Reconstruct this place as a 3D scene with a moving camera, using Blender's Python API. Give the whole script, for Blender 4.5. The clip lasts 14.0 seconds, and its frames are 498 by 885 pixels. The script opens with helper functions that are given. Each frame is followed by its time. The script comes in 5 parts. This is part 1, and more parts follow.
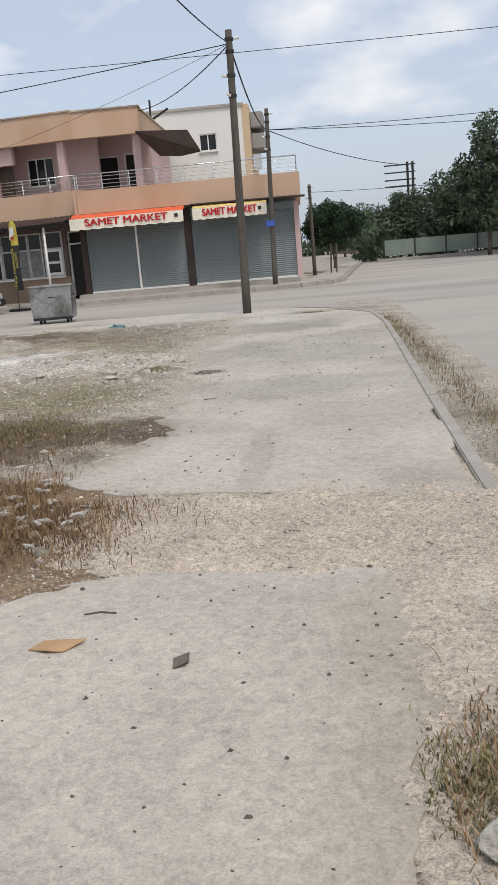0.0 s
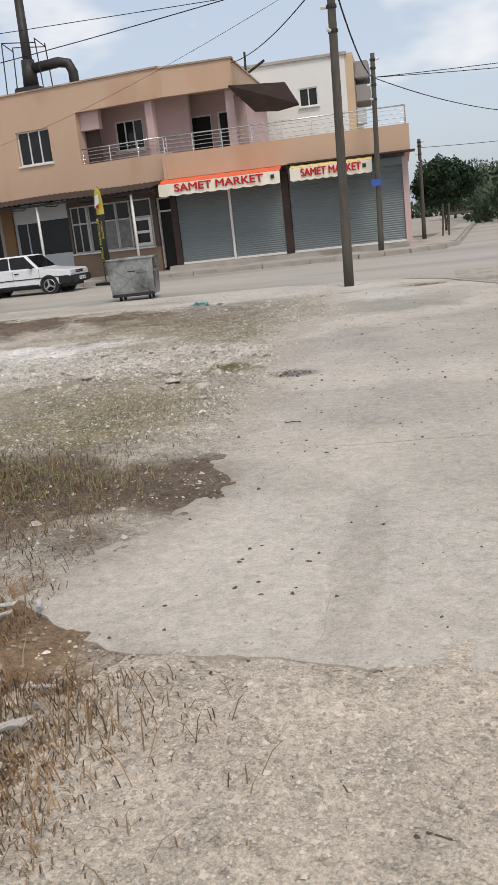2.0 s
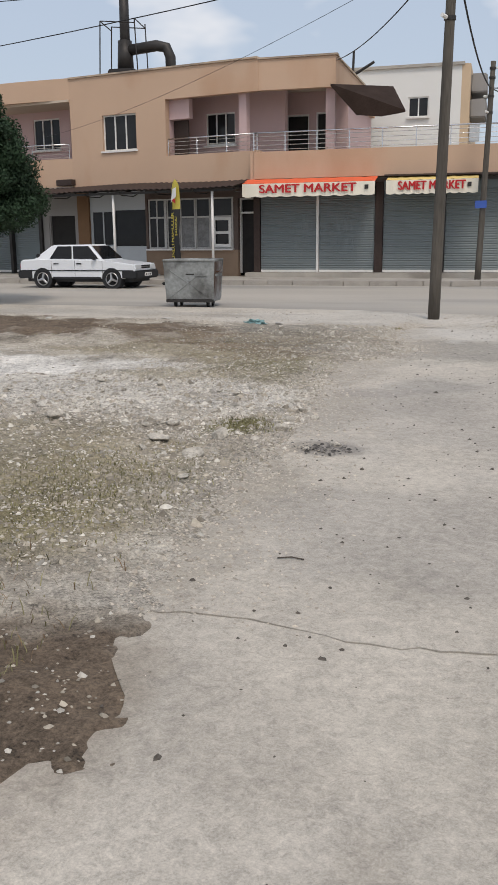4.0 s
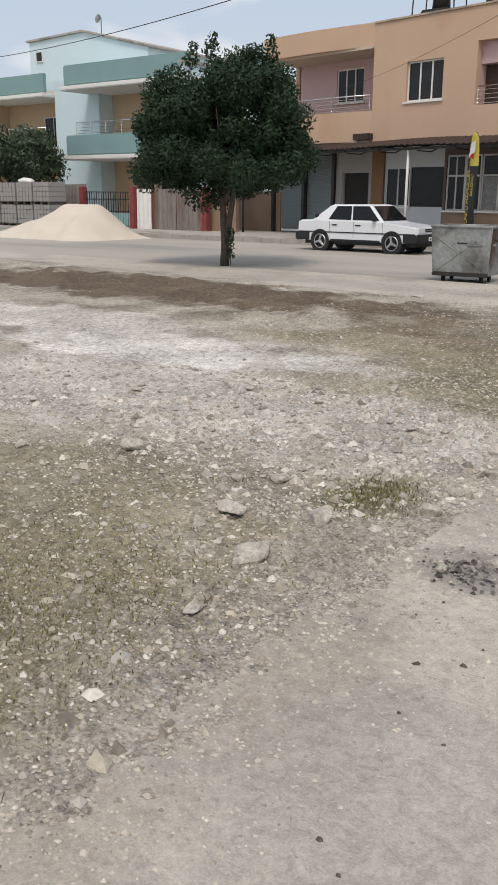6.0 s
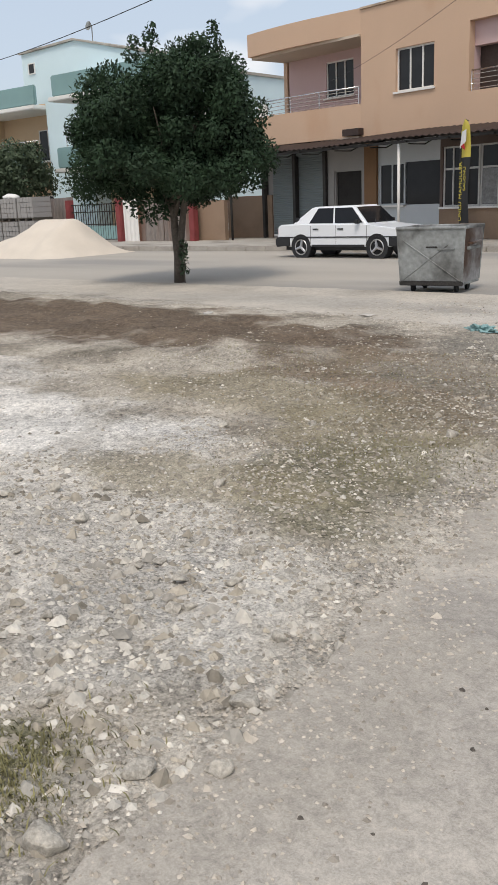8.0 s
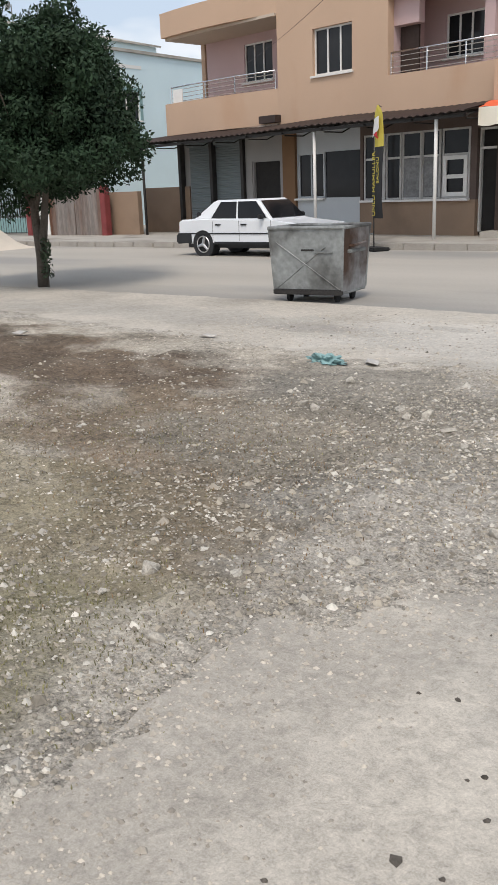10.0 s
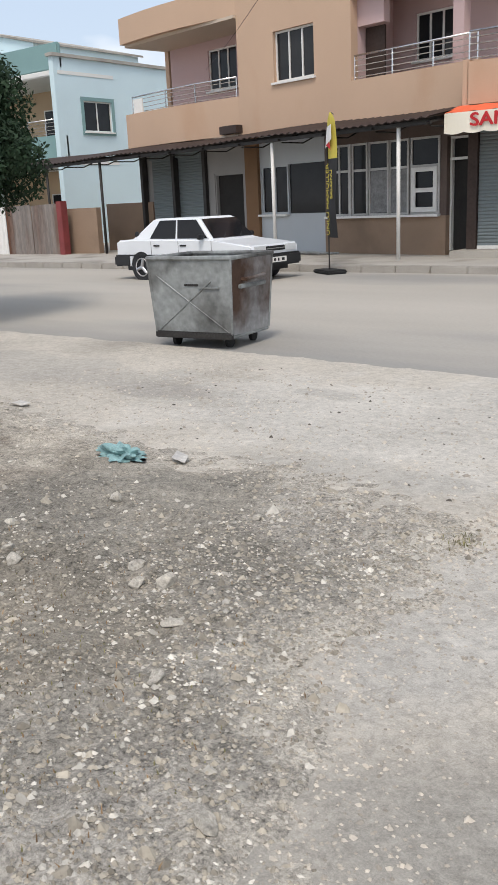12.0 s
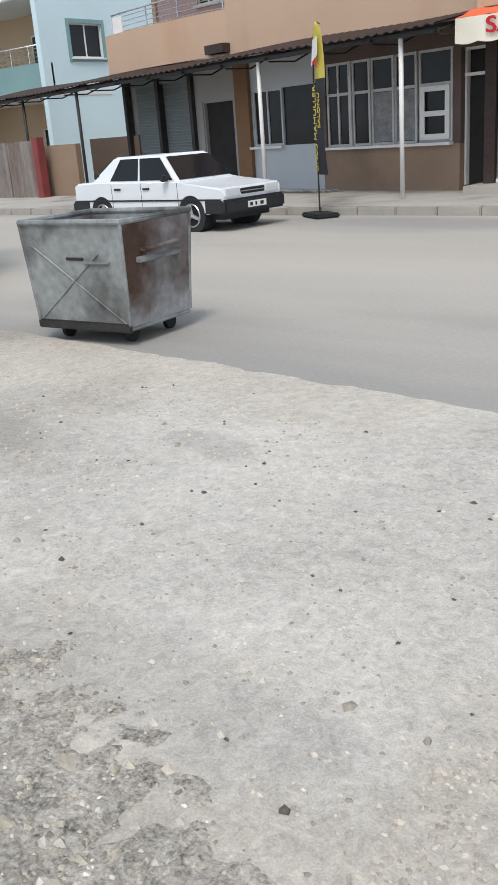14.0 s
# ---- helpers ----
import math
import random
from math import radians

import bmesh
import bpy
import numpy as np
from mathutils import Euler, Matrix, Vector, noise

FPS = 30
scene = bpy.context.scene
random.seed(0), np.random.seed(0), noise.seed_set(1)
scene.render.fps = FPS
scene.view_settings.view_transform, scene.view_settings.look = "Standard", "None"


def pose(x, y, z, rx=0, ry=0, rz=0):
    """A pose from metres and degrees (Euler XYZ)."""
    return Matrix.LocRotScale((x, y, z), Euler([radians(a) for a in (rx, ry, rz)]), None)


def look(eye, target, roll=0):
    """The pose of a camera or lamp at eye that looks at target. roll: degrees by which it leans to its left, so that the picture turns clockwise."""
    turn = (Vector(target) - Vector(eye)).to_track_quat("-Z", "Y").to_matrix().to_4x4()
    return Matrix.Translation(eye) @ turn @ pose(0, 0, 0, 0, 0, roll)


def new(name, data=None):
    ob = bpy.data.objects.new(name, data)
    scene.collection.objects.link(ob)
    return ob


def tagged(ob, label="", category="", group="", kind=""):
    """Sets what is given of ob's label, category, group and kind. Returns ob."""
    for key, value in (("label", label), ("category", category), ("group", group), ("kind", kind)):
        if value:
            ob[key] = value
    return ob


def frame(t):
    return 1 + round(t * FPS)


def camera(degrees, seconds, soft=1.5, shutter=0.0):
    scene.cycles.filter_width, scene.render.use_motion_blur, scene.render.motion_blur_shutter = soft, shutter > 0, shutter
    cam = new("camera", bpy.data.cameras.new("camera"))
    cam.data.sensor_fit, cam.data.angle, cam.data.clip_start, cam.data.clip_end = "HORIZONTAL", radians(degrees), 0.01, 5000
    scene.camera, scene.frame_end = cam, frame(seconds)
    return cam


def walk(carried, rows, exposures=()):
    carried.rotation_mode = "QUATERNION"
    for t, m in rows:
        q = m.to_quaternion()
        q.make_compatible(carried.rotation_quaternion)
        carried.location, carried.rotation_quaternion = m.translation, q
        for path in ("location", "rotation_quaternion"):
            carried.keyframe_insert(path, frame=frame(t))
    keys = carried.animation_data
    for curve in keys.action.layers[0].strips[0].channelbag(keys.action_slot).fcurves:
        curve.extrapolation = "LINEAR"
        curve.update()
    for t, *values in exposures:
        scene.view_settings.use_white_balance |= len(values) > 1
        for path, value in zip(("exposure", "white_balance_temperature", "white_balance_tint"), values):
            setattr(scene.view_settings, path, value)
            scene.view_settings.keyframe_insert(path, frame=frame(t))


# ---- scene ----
cam = camera(31.8, 14.0)
METRES, EYE, TILT, LEAN, TURN = 18.4, 1.472, 1.7, 0.7, 5.0
ROWS = [
    (0.0, 0.0, 0.0, 0.0, -1.02, -14.09, 4.07),
    (0.5, -0.0015, 0.0347, -0.0016, 2.67, -15.3, 4.59),
    (1.0, 0.0, 0.0721, -0.0024, 6.49, -14.3, 3.86),
    (1.5, -0.0002, 0.104, -0.0036, 8.16, -14.62, 5.71),
    (2.0, 0.0039, 0.1397, -0.0051, 5.54, -15.72, 5.67),
    (2.5, 0.0064, 0.1738, -0.0063, 3.24, -15.08, 4.23),
    (3.0, 0.0093, 0.2128, -0.0075, 0.67, -14.31, 2.1),
    (3.5, 0.0106, 0.2486, -0.0101, 2.5, -13.99, 1.22),
    (4.0, 0.0115, 0.2809, -0.0111, 11.96, -14.91, 0.16),
    (6.5, 0.0287, 0.4552, -0.0131, 33.56, -17.27, 0.59),
    (7.0, 0.0292, 0.4906, -0.0139, 34.3, -16.74, 1.74),
    (7.5, 0.0313, 0.5259, -0.0143, 34.35, -15.89, 2.59),
    (8.0, 0.03, 0.5621, -0.0152, 34.22, -17.2, 2.68),
    (8.5, 0.03, 0.5953, -0.017, 32.19, -16.3, 1.61),
    (9.0, 0.0298, 0.6293, -0.0187, 32.44, -17.09, 1.71),
    (11.5, 0.0471, 0.8059, -0.0193, 30.38, -18.08, 3.12),
    (12.0, 0.0471, 0.844, -0.0204, 32.6, -17.17, 2.8),
    (12.5, 0.0429, 0.8843, -0.0205, 32.41, -17.92, 6.0),
    (13.0, 0.0369, 0.9238, -0.0217, 31.02, -18.87, 7.13),
    (13.5, 0.0279, 0.9579, -0.0218, 31.34, -20.78, 7.36),
    (14.0, 0.0194, 0.9927, -0.0239, 34.54, -21.38, 4.45),
]
walk(cam, [(t, pose(0, 0, EYE, TILT, LEAN, TURN) @ pose(METRES * x, METRES * y, METRES * z, 90 + pitch, roll, yaw)) for t, x, y, z, yaw, pitch, roll in ROWS],
     exposures=[(0.0, 0.2, 6850, 13), (1.0, 0.08, 6900, 13), (2.0, 0.22, 6950, 13), (2.8, 0.16, 6900, 13), (4.0, 0.08, 6850, 13), (6.5, 0.2, 7000, 13), (9.0, 0.3, 6850, 12), (11.5, 0.42, 6750, 12), (12.5, 0.46, 6650, 11), (13.2, 0.52, 6550, 10), (14.0, 0.5, 6450, 10)])

# ---- world, sun ----
world = bpy.data.worlds.new("sky")
scene.world = world
world.use_nodes = True
wn, wl = world.node_tree.nodes, world.node_tree.links
sky = wn.new("ShaderNodeTexSky")
sky.sky_type = "NISHITA"
sky.sun_disc = False
sky.sun_elevation, sky.sun_rotation = radians(58), radians(150)
sky.dust_density, sky.air_density, sky.ozone_density = 3.0, 1.0, 1.5
wc = wn.new("ShaderNodeTexCoord")
wm = wn.new("ShaderNodeMapping")
wm.inputs["Scale"].default_value = (2.2, 2.2, 5.0)
wno = wn.new("ShaderNodeTexNoise")
wno.inputs["Scale"].default_value, wno.inputs["Detail"].default_value = 1.9, 4
wr = wn.new("ShaderNodeValToRGB")
wr.color_ramp.elements[0].position, wr.color_ramp.elements[1].position = 0.5, 0.72
wx = wn.new("ShaderNodeMix")
wx.data_type = "RGBA"
wx.inputs["B"].default_value = (6.9, 6.95, 7.0, 1)
wl.new(wc.outputs["Generated"], wm.inputs["Vector"])
wl.new(wm.outputs["Vector"], wno.inputs["Vector"])
wl.new(wno.outputs["Fac"], wr.inputs["Fac"])
wl.new(wr.outputs["Color"], wx.inputs["Factor"])
wh = wn.new("ShaderNodeMix")
wh.data_type = "RGBA"
wh.inputs["Factor"].default_value = 0.62
wh.inputs["B"].default_value = (4.0, 4.75, 5.7, 1)
wl.new(sky.outputs["Color"], wh.inputs["A"])
wl.new(wh.outputs["Result"], wx.inputs["A"])
wl.new(wx.outputs["Result"], wn["Background"].inputs["Color"])
wn["Background"].inputs["Strength"].default_value = 0.135
sun = new("sun", bpy.data.lights.new("sun", "SUN"))
sun.data.energy, sun.data.angle, sun.data.color = 1.4, radians(16), (1.0, 0.95, 0.87)
sun.matrix_world = look((0, 0, 40), (0.5 * -20, 20 * 0.86, 40 - 32))

# ---- materials ----


def mat(name, colour, rough=0.8, metal=0.0, var=0.25, scale=3.0, fine=40.0, bump=0.15, stain=None, amount=0.5, stretch=(1, 1, 1), spec=0.3, bumpdist=0.01, speck=None, island=0.0):
    """A surface with grain, large-scale variation and stains, in metres."""
    m = bpy.data.materials.new(name)
    m.use_nodes = True
    n, l = m.node_tree.nodes, m.node_tree.links
    b = n["Principled BSDF"]
    b.inputs["Roughness"].default_value, b.inputs["Metallic"].default_value = rough, metal
    b.inputs["Specular IOR Level"].default_value = spec
    g = n.new("ShaderNodeNewGeometry")
    mp = n.new("ShaderNodeMapping")
    mp.inputs["Scale"].default_value = stretch
    l.new(g.outputs["Position"], mp.inputs["Vector"])
    big, small = n.new("ShaderNodeTexNoise"), n.new("ShaderNodeTexNoise")
    big.inputs["Scale"].default_value, big.inputs["Detail"].default_value = scale, 6
    small.inputs["Scale"].default_value, small.inputs["Detail"].default_value = fine, 4
    for q in (big, small):
        l.new(mp.outputs["Vector"], q.inputs["Vector"])
    add = n.new("ShaderNodeMath")
    add.operation = "ADD"
    l.new(big.outputs["Fac"], add.inputs[0])
    l.new(small.outputs["Fac"], add.inputs[1])
    rng = n.new("ShaderNodeMapRange")
    rng.inputs["From Min"].default_value, rng.inputs["From Max"].default_value = 0.65, 1.35
    rng.inputs["To Min"].default_value, rng.inputs["To Max"].default_value = 1 - var, 1 + var
    l.new(add.outputs[0], rng.inputs["Value"])
    hsv = n.new("ShaderNodeHueSaturation")
    rgb = n.new("ShaderNodeRGB")
    rgb.outputs[0].default_value = (*colour, 1)
    base = rgb.outputs[0]
    if stain:
        st = n.new("ShaderNodeTexNoise")
        st.inputs["Scale"].default_value, st.inputs["Detail"].default_value = scale * 0.6, 8
        l.new(mp.outputs["Vector"], st.inputs["Vector"])
        rp = n.new("ShaderNodeValToRGB")
        rp.color_ramp.elements[0].position, rp.color_ramp.elements[1].position = 0.62 - 0.25 * amount, 0.75 - 0.2 * amount
        l.new(st.outputs["Fac"], rp.inputs["Fac"])
        mx = n.new("ShaderNodeMix")
        mx.data_type = "RGBA"
        mx.inputs["B"].default_value = (*stain, 1)
        l.new(rp.outputs["Color"], mx.inputs["Factor"])
        l.new(base, mx.inputs["A"])
        base = mx.outputs["Result"]
    l.new(base, hsv.inputs["Color"])
    hsv.name = "grain"
    l.new(rng.outputs[0], hsv.inputs["Value"])
    out = hsv.outputs["Color"]
    height = small.outputs["Fac"]
    if island:
        ri = n.new("ShaderNodeMapRange")
        ri.inputs["To Min"].default_value, ri.inputs["To Max"].default_value = 1 - island, 1 + island
        l.new(g.outputs["Random Per Island"], ri.inputs["Value"])
        mu = n.new("ShaderNodeMath")
        mu.operation = "MULTIPLY"
        l.new(rng.outputs[0], mu.inputs[0])
        l.new(ri.outputs[0], mu.inputs[1])
        l.new(mu.outputs[0], hsv.inputs["Value"])
    if speck:
        # chips and grit of two sizes in the surface
        size, depth, rough_tex = speck
        last = rng.outputs[0]
        for sc, w, lo, hi in ((size, 1.0, 0.36, 0.66), (size * 4.3, 0.75, 0.36, 0.66)):
            no = n.new("ShaderNodeTexNoise")
            no.inputs["Scale"].default_value, no.inputs["Detail"].default_value, no.inputs["Roughness"].default_value, no.inputs["Distortion"].default_value = sc, 9, rough_tex, 0.6
            l.new(mp.outputs["Vector"], no.inputs["Vector"])
            val = n.new("ShaderNodeMapRange")
            val.inputs["From Min"].default_value, val.inputs["From Max"].default_value = lo, hi
            val.inputs["To Min"].default_value, val.inputs["To Max"].default_value = -depth * w, depth * w
            l.new(no.outputs["Fac"], val.inputs["Value"])
            ad = n.new("ShaderNodeMath")
            ad.operation = "ADD"
            l.new(val.outputs[0], ad.inputs[0])
            l.new(last, ad.inputs[1])
            last = ad.outputs[0]
            hh = n.new("ShaderNodeMath")
            hh.operation = "MULTIPLY_ADD"
            hh.inputs[1].default_value = 2.0
            l.new(no.outputs["Fac"], hh.inputs[0])
            l.new(height, hh.inputs[2])
            height = hh.outputs[0]
        l.new(last, hsv.inputs["Value"])
    l.new(out, b.inputs["Base Color"])
    if bump:
        bp = n.new("ShaderNodeBump")
        bp.inputs["Strength"].default_value, bp.inputs["Distance"].default_value = bump, bumpdist
        l.new(height, bp.inputs["Height"])
        l.new(bp.outputs["Normal"], b.inputs["Normal"])
    return m


def patches(m, spots, rag=0.6):
    """Lay round-ish ragged ground patches (x, y, radius x, radius y, colour) over a material."""
    n, l = m.node_tree.nodes, m.node_tree.links
    grain = n["grain"]
    out = grain.inputs["Color"].links[0].from_socket
    g = n.new("ShaderNodeNewGeometry")
    ns = n.new("ShaderNodeTexNoise")
    ns.inputs["Scale"].default_value, ns.inputs["Detail"].default_value = 1.7, 8
    l.new(g.outputs["Position"], ns.inputs["Vector"])
    for x, y, rx, ry, colour, top in spots:
        mp = n.new("ShaderNodeMapping")
        mp.vector_type = "TEXTURE"
        mp.inputs["Location"].default_value, mp.inputs["Scale"].default_value = (x, y, 0), (rx, ry, 50)
        l.new(g.outputs["Position"], mp.inputs["Vector"])
        le = n.new("ShaderNodeVectorMath")
        le.operation = "LENGTH"
        l.new(mp.outputs["Vector"], le.inputs[0])
        ma = n.new("ShaderNodeMath")
        ma.operation = "MULTIPLY_ADD"
        ma.inputs[1].default_value = rag * 3.2
        l.new(ns.outputs["Fac"], ma.inputs[0])
        l.new(le.outputs["Value"], ma.inputs[2])
        mr = n.new("ShaderNodeMapRange")
        mr.inputs["From Min"].default_value, mr.inputs["From Max"].default_value = 0.75 + rag * 1.6, 1.15 + rag * 1.6
        mr.inputs["To Min"].default_value, mr.inputs["To Max"].default_value = top, 0.0
        l.new(ma.outputs[0], mr.inputs["Value"])
        mx = n.new("ShaderNodeMix")
        mx.data_type = "RGBA"
        mx.inputs["B"].default_value = (*colour, 1)
        l.new(mr.outputs[0], mx.inputs["Factor"])
        l.new(out, mx.inputs["A"])
        out = mx.outputs["Result"]
    l.new(out, grain.inputs["Color"])
    return m


def glass(name, tint=(0.022, 0.023, 0.025)):
    m = mat(name, tint, rough=0.08, var=0.2, bump=0, spec=0.25)
    return m


CONCRETE = mat("dusty concrete", (0.475, 0.435, 0.375), 0.9, var=0.17, speck=(17, 0.25, 0.85), scale=0.9, fine=150, bump=0.35, bumpdist=0.006, stain=(0.36, 0.33, 0.285), amount=0.5)
GRAVEL = mat("gravel", (0.53, 0.46, 0.375), 0.95, var=0.3, speck=(26, 0.46, 0.84), scale=2.5, fine=120, bump=0.6, bumpdist=0.005)
DIRT = mat("rubble dirt", (0.40, 0.36, 0.30), 0.95, var=0.4, speck=(16, 0.5, 0.84), scale=1.3, fine=80, bump=0.6, bumpdist=0.007, stain=(0.25, 0.22, 0.175), amount=0.5)
ASPHALT = mat("dusty asphalt", (0.40, 0.37, 0.325), 0.9, var=0.13, scale=0.5, fine=80, bump=0.25, stain=(0.30, 0.288, 0.265), amount=0.5, stretch=(0.25, 1, 1))
EARTH = mat("dry earth", (0.34, 0.31, 0.26), 0.95, var=0.25, scale=0.4, fine=20, bump=0.5)
PAVE = mat("pavement concrete", (0.40, 0.375, 0.335), 0.9, var=0.15, scale=1.2, fine=50, bump=0.3, stain=(0.26, 0.24, 0.21), amount=0.4)
KERB = mat("kerb stone", (0.36, 0.335, 0.3), 0.9, var=0.25, scale=2, fine=60, bump=0.4)
PEACH = mat("peach render", (0.55, 0.385, 0.275), 0.9, var=0.06, scale=0.7, fine=90, bump=0.2, stain=(0.51, 0.33, 0.22), amount=0.3, stretch=(1, 1, 0.5))
PINK = mat("pink render", (0.55, 0.40, 0.39), 0.9, var=0.06, scale=0.9, fine=80, bump=0.15)
CREAM = mat("cream soffit", (0.55, 0.46, 0.37), 0.9, var=0.06, scale=0.9, fine=80, bump=0.1)
WHITEWALL = mat("white render", (0.72, 0.72, 0.69), 0.9, var=0.05, scale=0.6, fine=60, bump=0.1)
BLUEWALL = mat("pale blue render", (0.60, 0.74, 0.78), 0.9, var=0.05, scale=0.6, fine=60, bump=0.1)
TEAL = mat("grey green render", (0.21, 0.34, 0.34), 0.85, var=0.08, scale=0.8, fine=60, bump=0.1)
YELLOW = mat("ochre render", (0.58, 0.44, 0.30), 0.9, var=0.06, scale=0.7, fine=60, bump=0.1)
BROWNWALL = mat("brown rendered wall", (0.29, 0.205, 0.145), 0.9, var=0.12, scale=1.0, fine=50, bump=0.3, stain=(0.22, 0.155, 0.11), amount=0.4)
GREYWALL = mat("grey rendered wall", (0.30, 0.29, 0.28), 0.9, var=0.1, scale=1.0, fine=50, bump=0.2)
PALEPANEL = mat("pale grey panel", (0.48, 0.51, 0.53), 0.6, var=0.06, scale=1.0, fine=40, bump=0.05)
SHUTTER = mat("grey roller shutter", (0.185, 0.215, 0.22), 0.5, metal=0.3, var=0.08, scale=0.9, fine=30, bump=0.05)
# near black: indoor shade put into the colour of doorways and backing boxes
DARK = mat("unlit interior black", (0.03, 0.028, 0.027), 0.9, var=0.3, bump=0)
BROWNTIN = mat("dark brown tin", (0.06, 0.042, 0.036), 0.6, metal=0.2, var=0.25, scale=2, fine=20)
DARKSTEEL = mat("dark painted steel", (0.05, 0.047, 0.045), 0.55, metal=0.5, var=0.3, scale=4, fine=40)
WHITEPAINT = mat("white painted metal", (0.74, 0.73, 0.70), 0.45, var=0.08, scale=4, fine=40, bump=0.05)
CHROME = mat("stainless rail", (0.70, 0.70, 0.70), 0.25, metal=1.0, var=0.08, bump=0.0)
GLASS = glass("window glass")
POLEWOOD = mat("weathered pole wood", (0.095, 0.085, 0.072), 0.9, var=0.35, scale=6, fine=50, bump=0.6, stretch=(1, 1, 0.08))
WIRE = mat("black cable", (0.02, 0.02, 0.022), 0.6, var=0.1, bump=0)
REDAWN = mat("red orange awning cloth", (0.75, 0.14, 0.06), 0.8, var=0.08, scale=2, fine=60, bump=0.05)
CREAMAWN = mat("cream awning cloth", (0.80, 0.75, 0.63), 0.8, var=0.06, scale=2, fine=60, bump=0.05)
YELLOWAWN = mat("yellow awning cloth", (0.74, 0.55, 0.20), 0.8, var=0.08, scale=2, fine=60, bump=0.05)
REDLETTER = mat("red lettering", (0.50, 0.025, 0.03), 0.7, var=0.05, bump=0)
GALV = mat("galvanised steel", (0.29, 0.305, 0.30), 0.6, metal=0.3, var=0.34, scale=2.5, fine=14, bump=0.1, stain=(0.12, 0.12, 0.115), amount=0.5)
RUST = mat("rusty galvanised steel", (0.33, 0.33, 0.33), 0.65, metal=0.35, var=0.25, scale=2.2, fine=18, bump=0.2, stain=(0.085, 0.05, 0.035), amount=0.95)
RUBBER = mat("black rubber", (0.022, 0.022, 0.022), 0.75, var=0.2, bump=0.1)
CARWHITE = mat("white car paint", (0.76, 0.79, 0.82), 0.22, var=0.02, bump=0, spec=0.5)
CARBLACK = mat("black bumper plastic", (0.025, 0.026, 0.028), 0.5, var=0.1, bump=0)
CARGLASS = glass("tinted car glass", (0.012, 0.013, 0.015))
ALLOY = mat("alloy wheel", (0.55, 0.55, 0.56), 0.3, metal=0.9, var=0.05, bump=0)
LAMPGLASS = mat("headlamp glass", (0.62, 0.64, 0.65), 0.1, var=0.1, bump=0, spec=0.6)
REDLENS = mat("red lens", (0.4, 0.02, 0.02), 0.2, var=0.1, bump=0)
BARK = mat("bark", (0.10, 0.085, 0.07), 0.95, var=0.35, scale=5, fine=30, bump=0.8)
LEAF = mat("dark green leaves", (0.020, 0.044, 0.020), 0.75, var=0.5, scale=1.6, fine=12, bump=0)
LEAF2 = mat("grey green leaves", (0.055, 0.08, 0.045), 0.65, var=0.45, scale=0.8, fine=8, bump=0)
DRYGRASS = mat("dry grass", (0.22, 0.145, 0.08), 0.9, var=0.4, island=0.45, scale=3, fine=20, bump=0)
GREENGRASS = mat("weedy grass", (0.20, 0.185, 0.09), 0.9, var=0.4, island=0.4, scale=2, fine=14, bump=0)
STONE = mat("broken concrete stone", (0.50, 0.47, 0.415), 0.95, var=0.25, island=0.4, scale=3, fine=40, bump=0.5, stain=(0.33, 0.305, 0.265), amount=0.5)
SAND = mat("pale sand", (0.62, 0.555, 0.47), 0.95, var=0.08, scale=1.5, fine=60, bump=0.5)
CARDBOARD = mat("cardboard", (0.42, 0.27, 0.15), 0.85, var=0.1, scale=5, fine=60, bump=0.1)
MAROON = mat("maroon painted steel", (0.22, 0.05, 0.05), 0.6, var=0.25, scale=3, fine=40)
TIN = mat("weathered corrugated tin", (0.25, 0.22, 0.20), 0.6, metal=0.3, var=0.3, scale=1.5, fine=20, bump=0.2, stain=(0.14, 0.07, 0.045), amount=0.6, stretch=(1, 1, 0.2))
FLAGBLACK = mat("black flag cloth", (0.03, 0.03, 0.032), 0.8, var=0.1, bump=0)
FLAGYELLOW = mat("yellow flag cloth", (0.58, 0.48, 0.09), 0.8, var=0.06, bump=0)
SIGNBLUE = mat("blue sign paint", (0.05, 0.11, 0.40), 0.5, var=0.1, bump=0)
PLASTIC = mat("pale plastic scraps", (0.46, 0.44, 0.41), 0.6, var=0.25, scale=20, fine=60, bump=0.1)
TEALRAG = mat("teal plastic bag", (0.22, 0.36, 0.36), 0.5, var=0.3, scale=15, fine=60, bump=0.2)
CHAR = mat("charred black rubble", (0.16, 0.15, 0.14), 0.95, var=0.4, island=0.7, scale=10, fine=60, bump=0.6)
FARGREEN = mat("distant foliage", (0.07, 0.10, 0.06), 0.8, var=0.5, scale=0.5, fine=4, bump=0)
FARFENCE = mat("faded green fence", (0.20, 0.25, 0.22), 0.8, var=0.2, scale=1, fine=10)

# ---- mesh helpers ----
I4 = Matrix.Identity(4)


def box(bm, x0, x1, y0, y1, z0, z1, M=I4, bev=0.0):
    v = [bm.verts.new(M @ Vector(p)) for p in ((x0, y0, z0), (x1, y0, z0), (x1, y1, z0), (x0, y1, z0), (x0, y0, z1), (x1, y0, z1), (x1, y1, z1), (x0, y1, z1))]
    f = [bm.faces.new([v[i] for i in q]) for q in ((3, 2, 1, 0), (4, 5, 6, 7), (0, 1, 5, 4), (1, 2, 6, 5), (2, 3, 7, 6), (3, 0, 4, 7))]
    if bev:
        bmesh.ops.bevel(bm, geom=list({e for q in f for e in q.edges}), offset=bev, segments=2, affect="EDGES")
    return bm


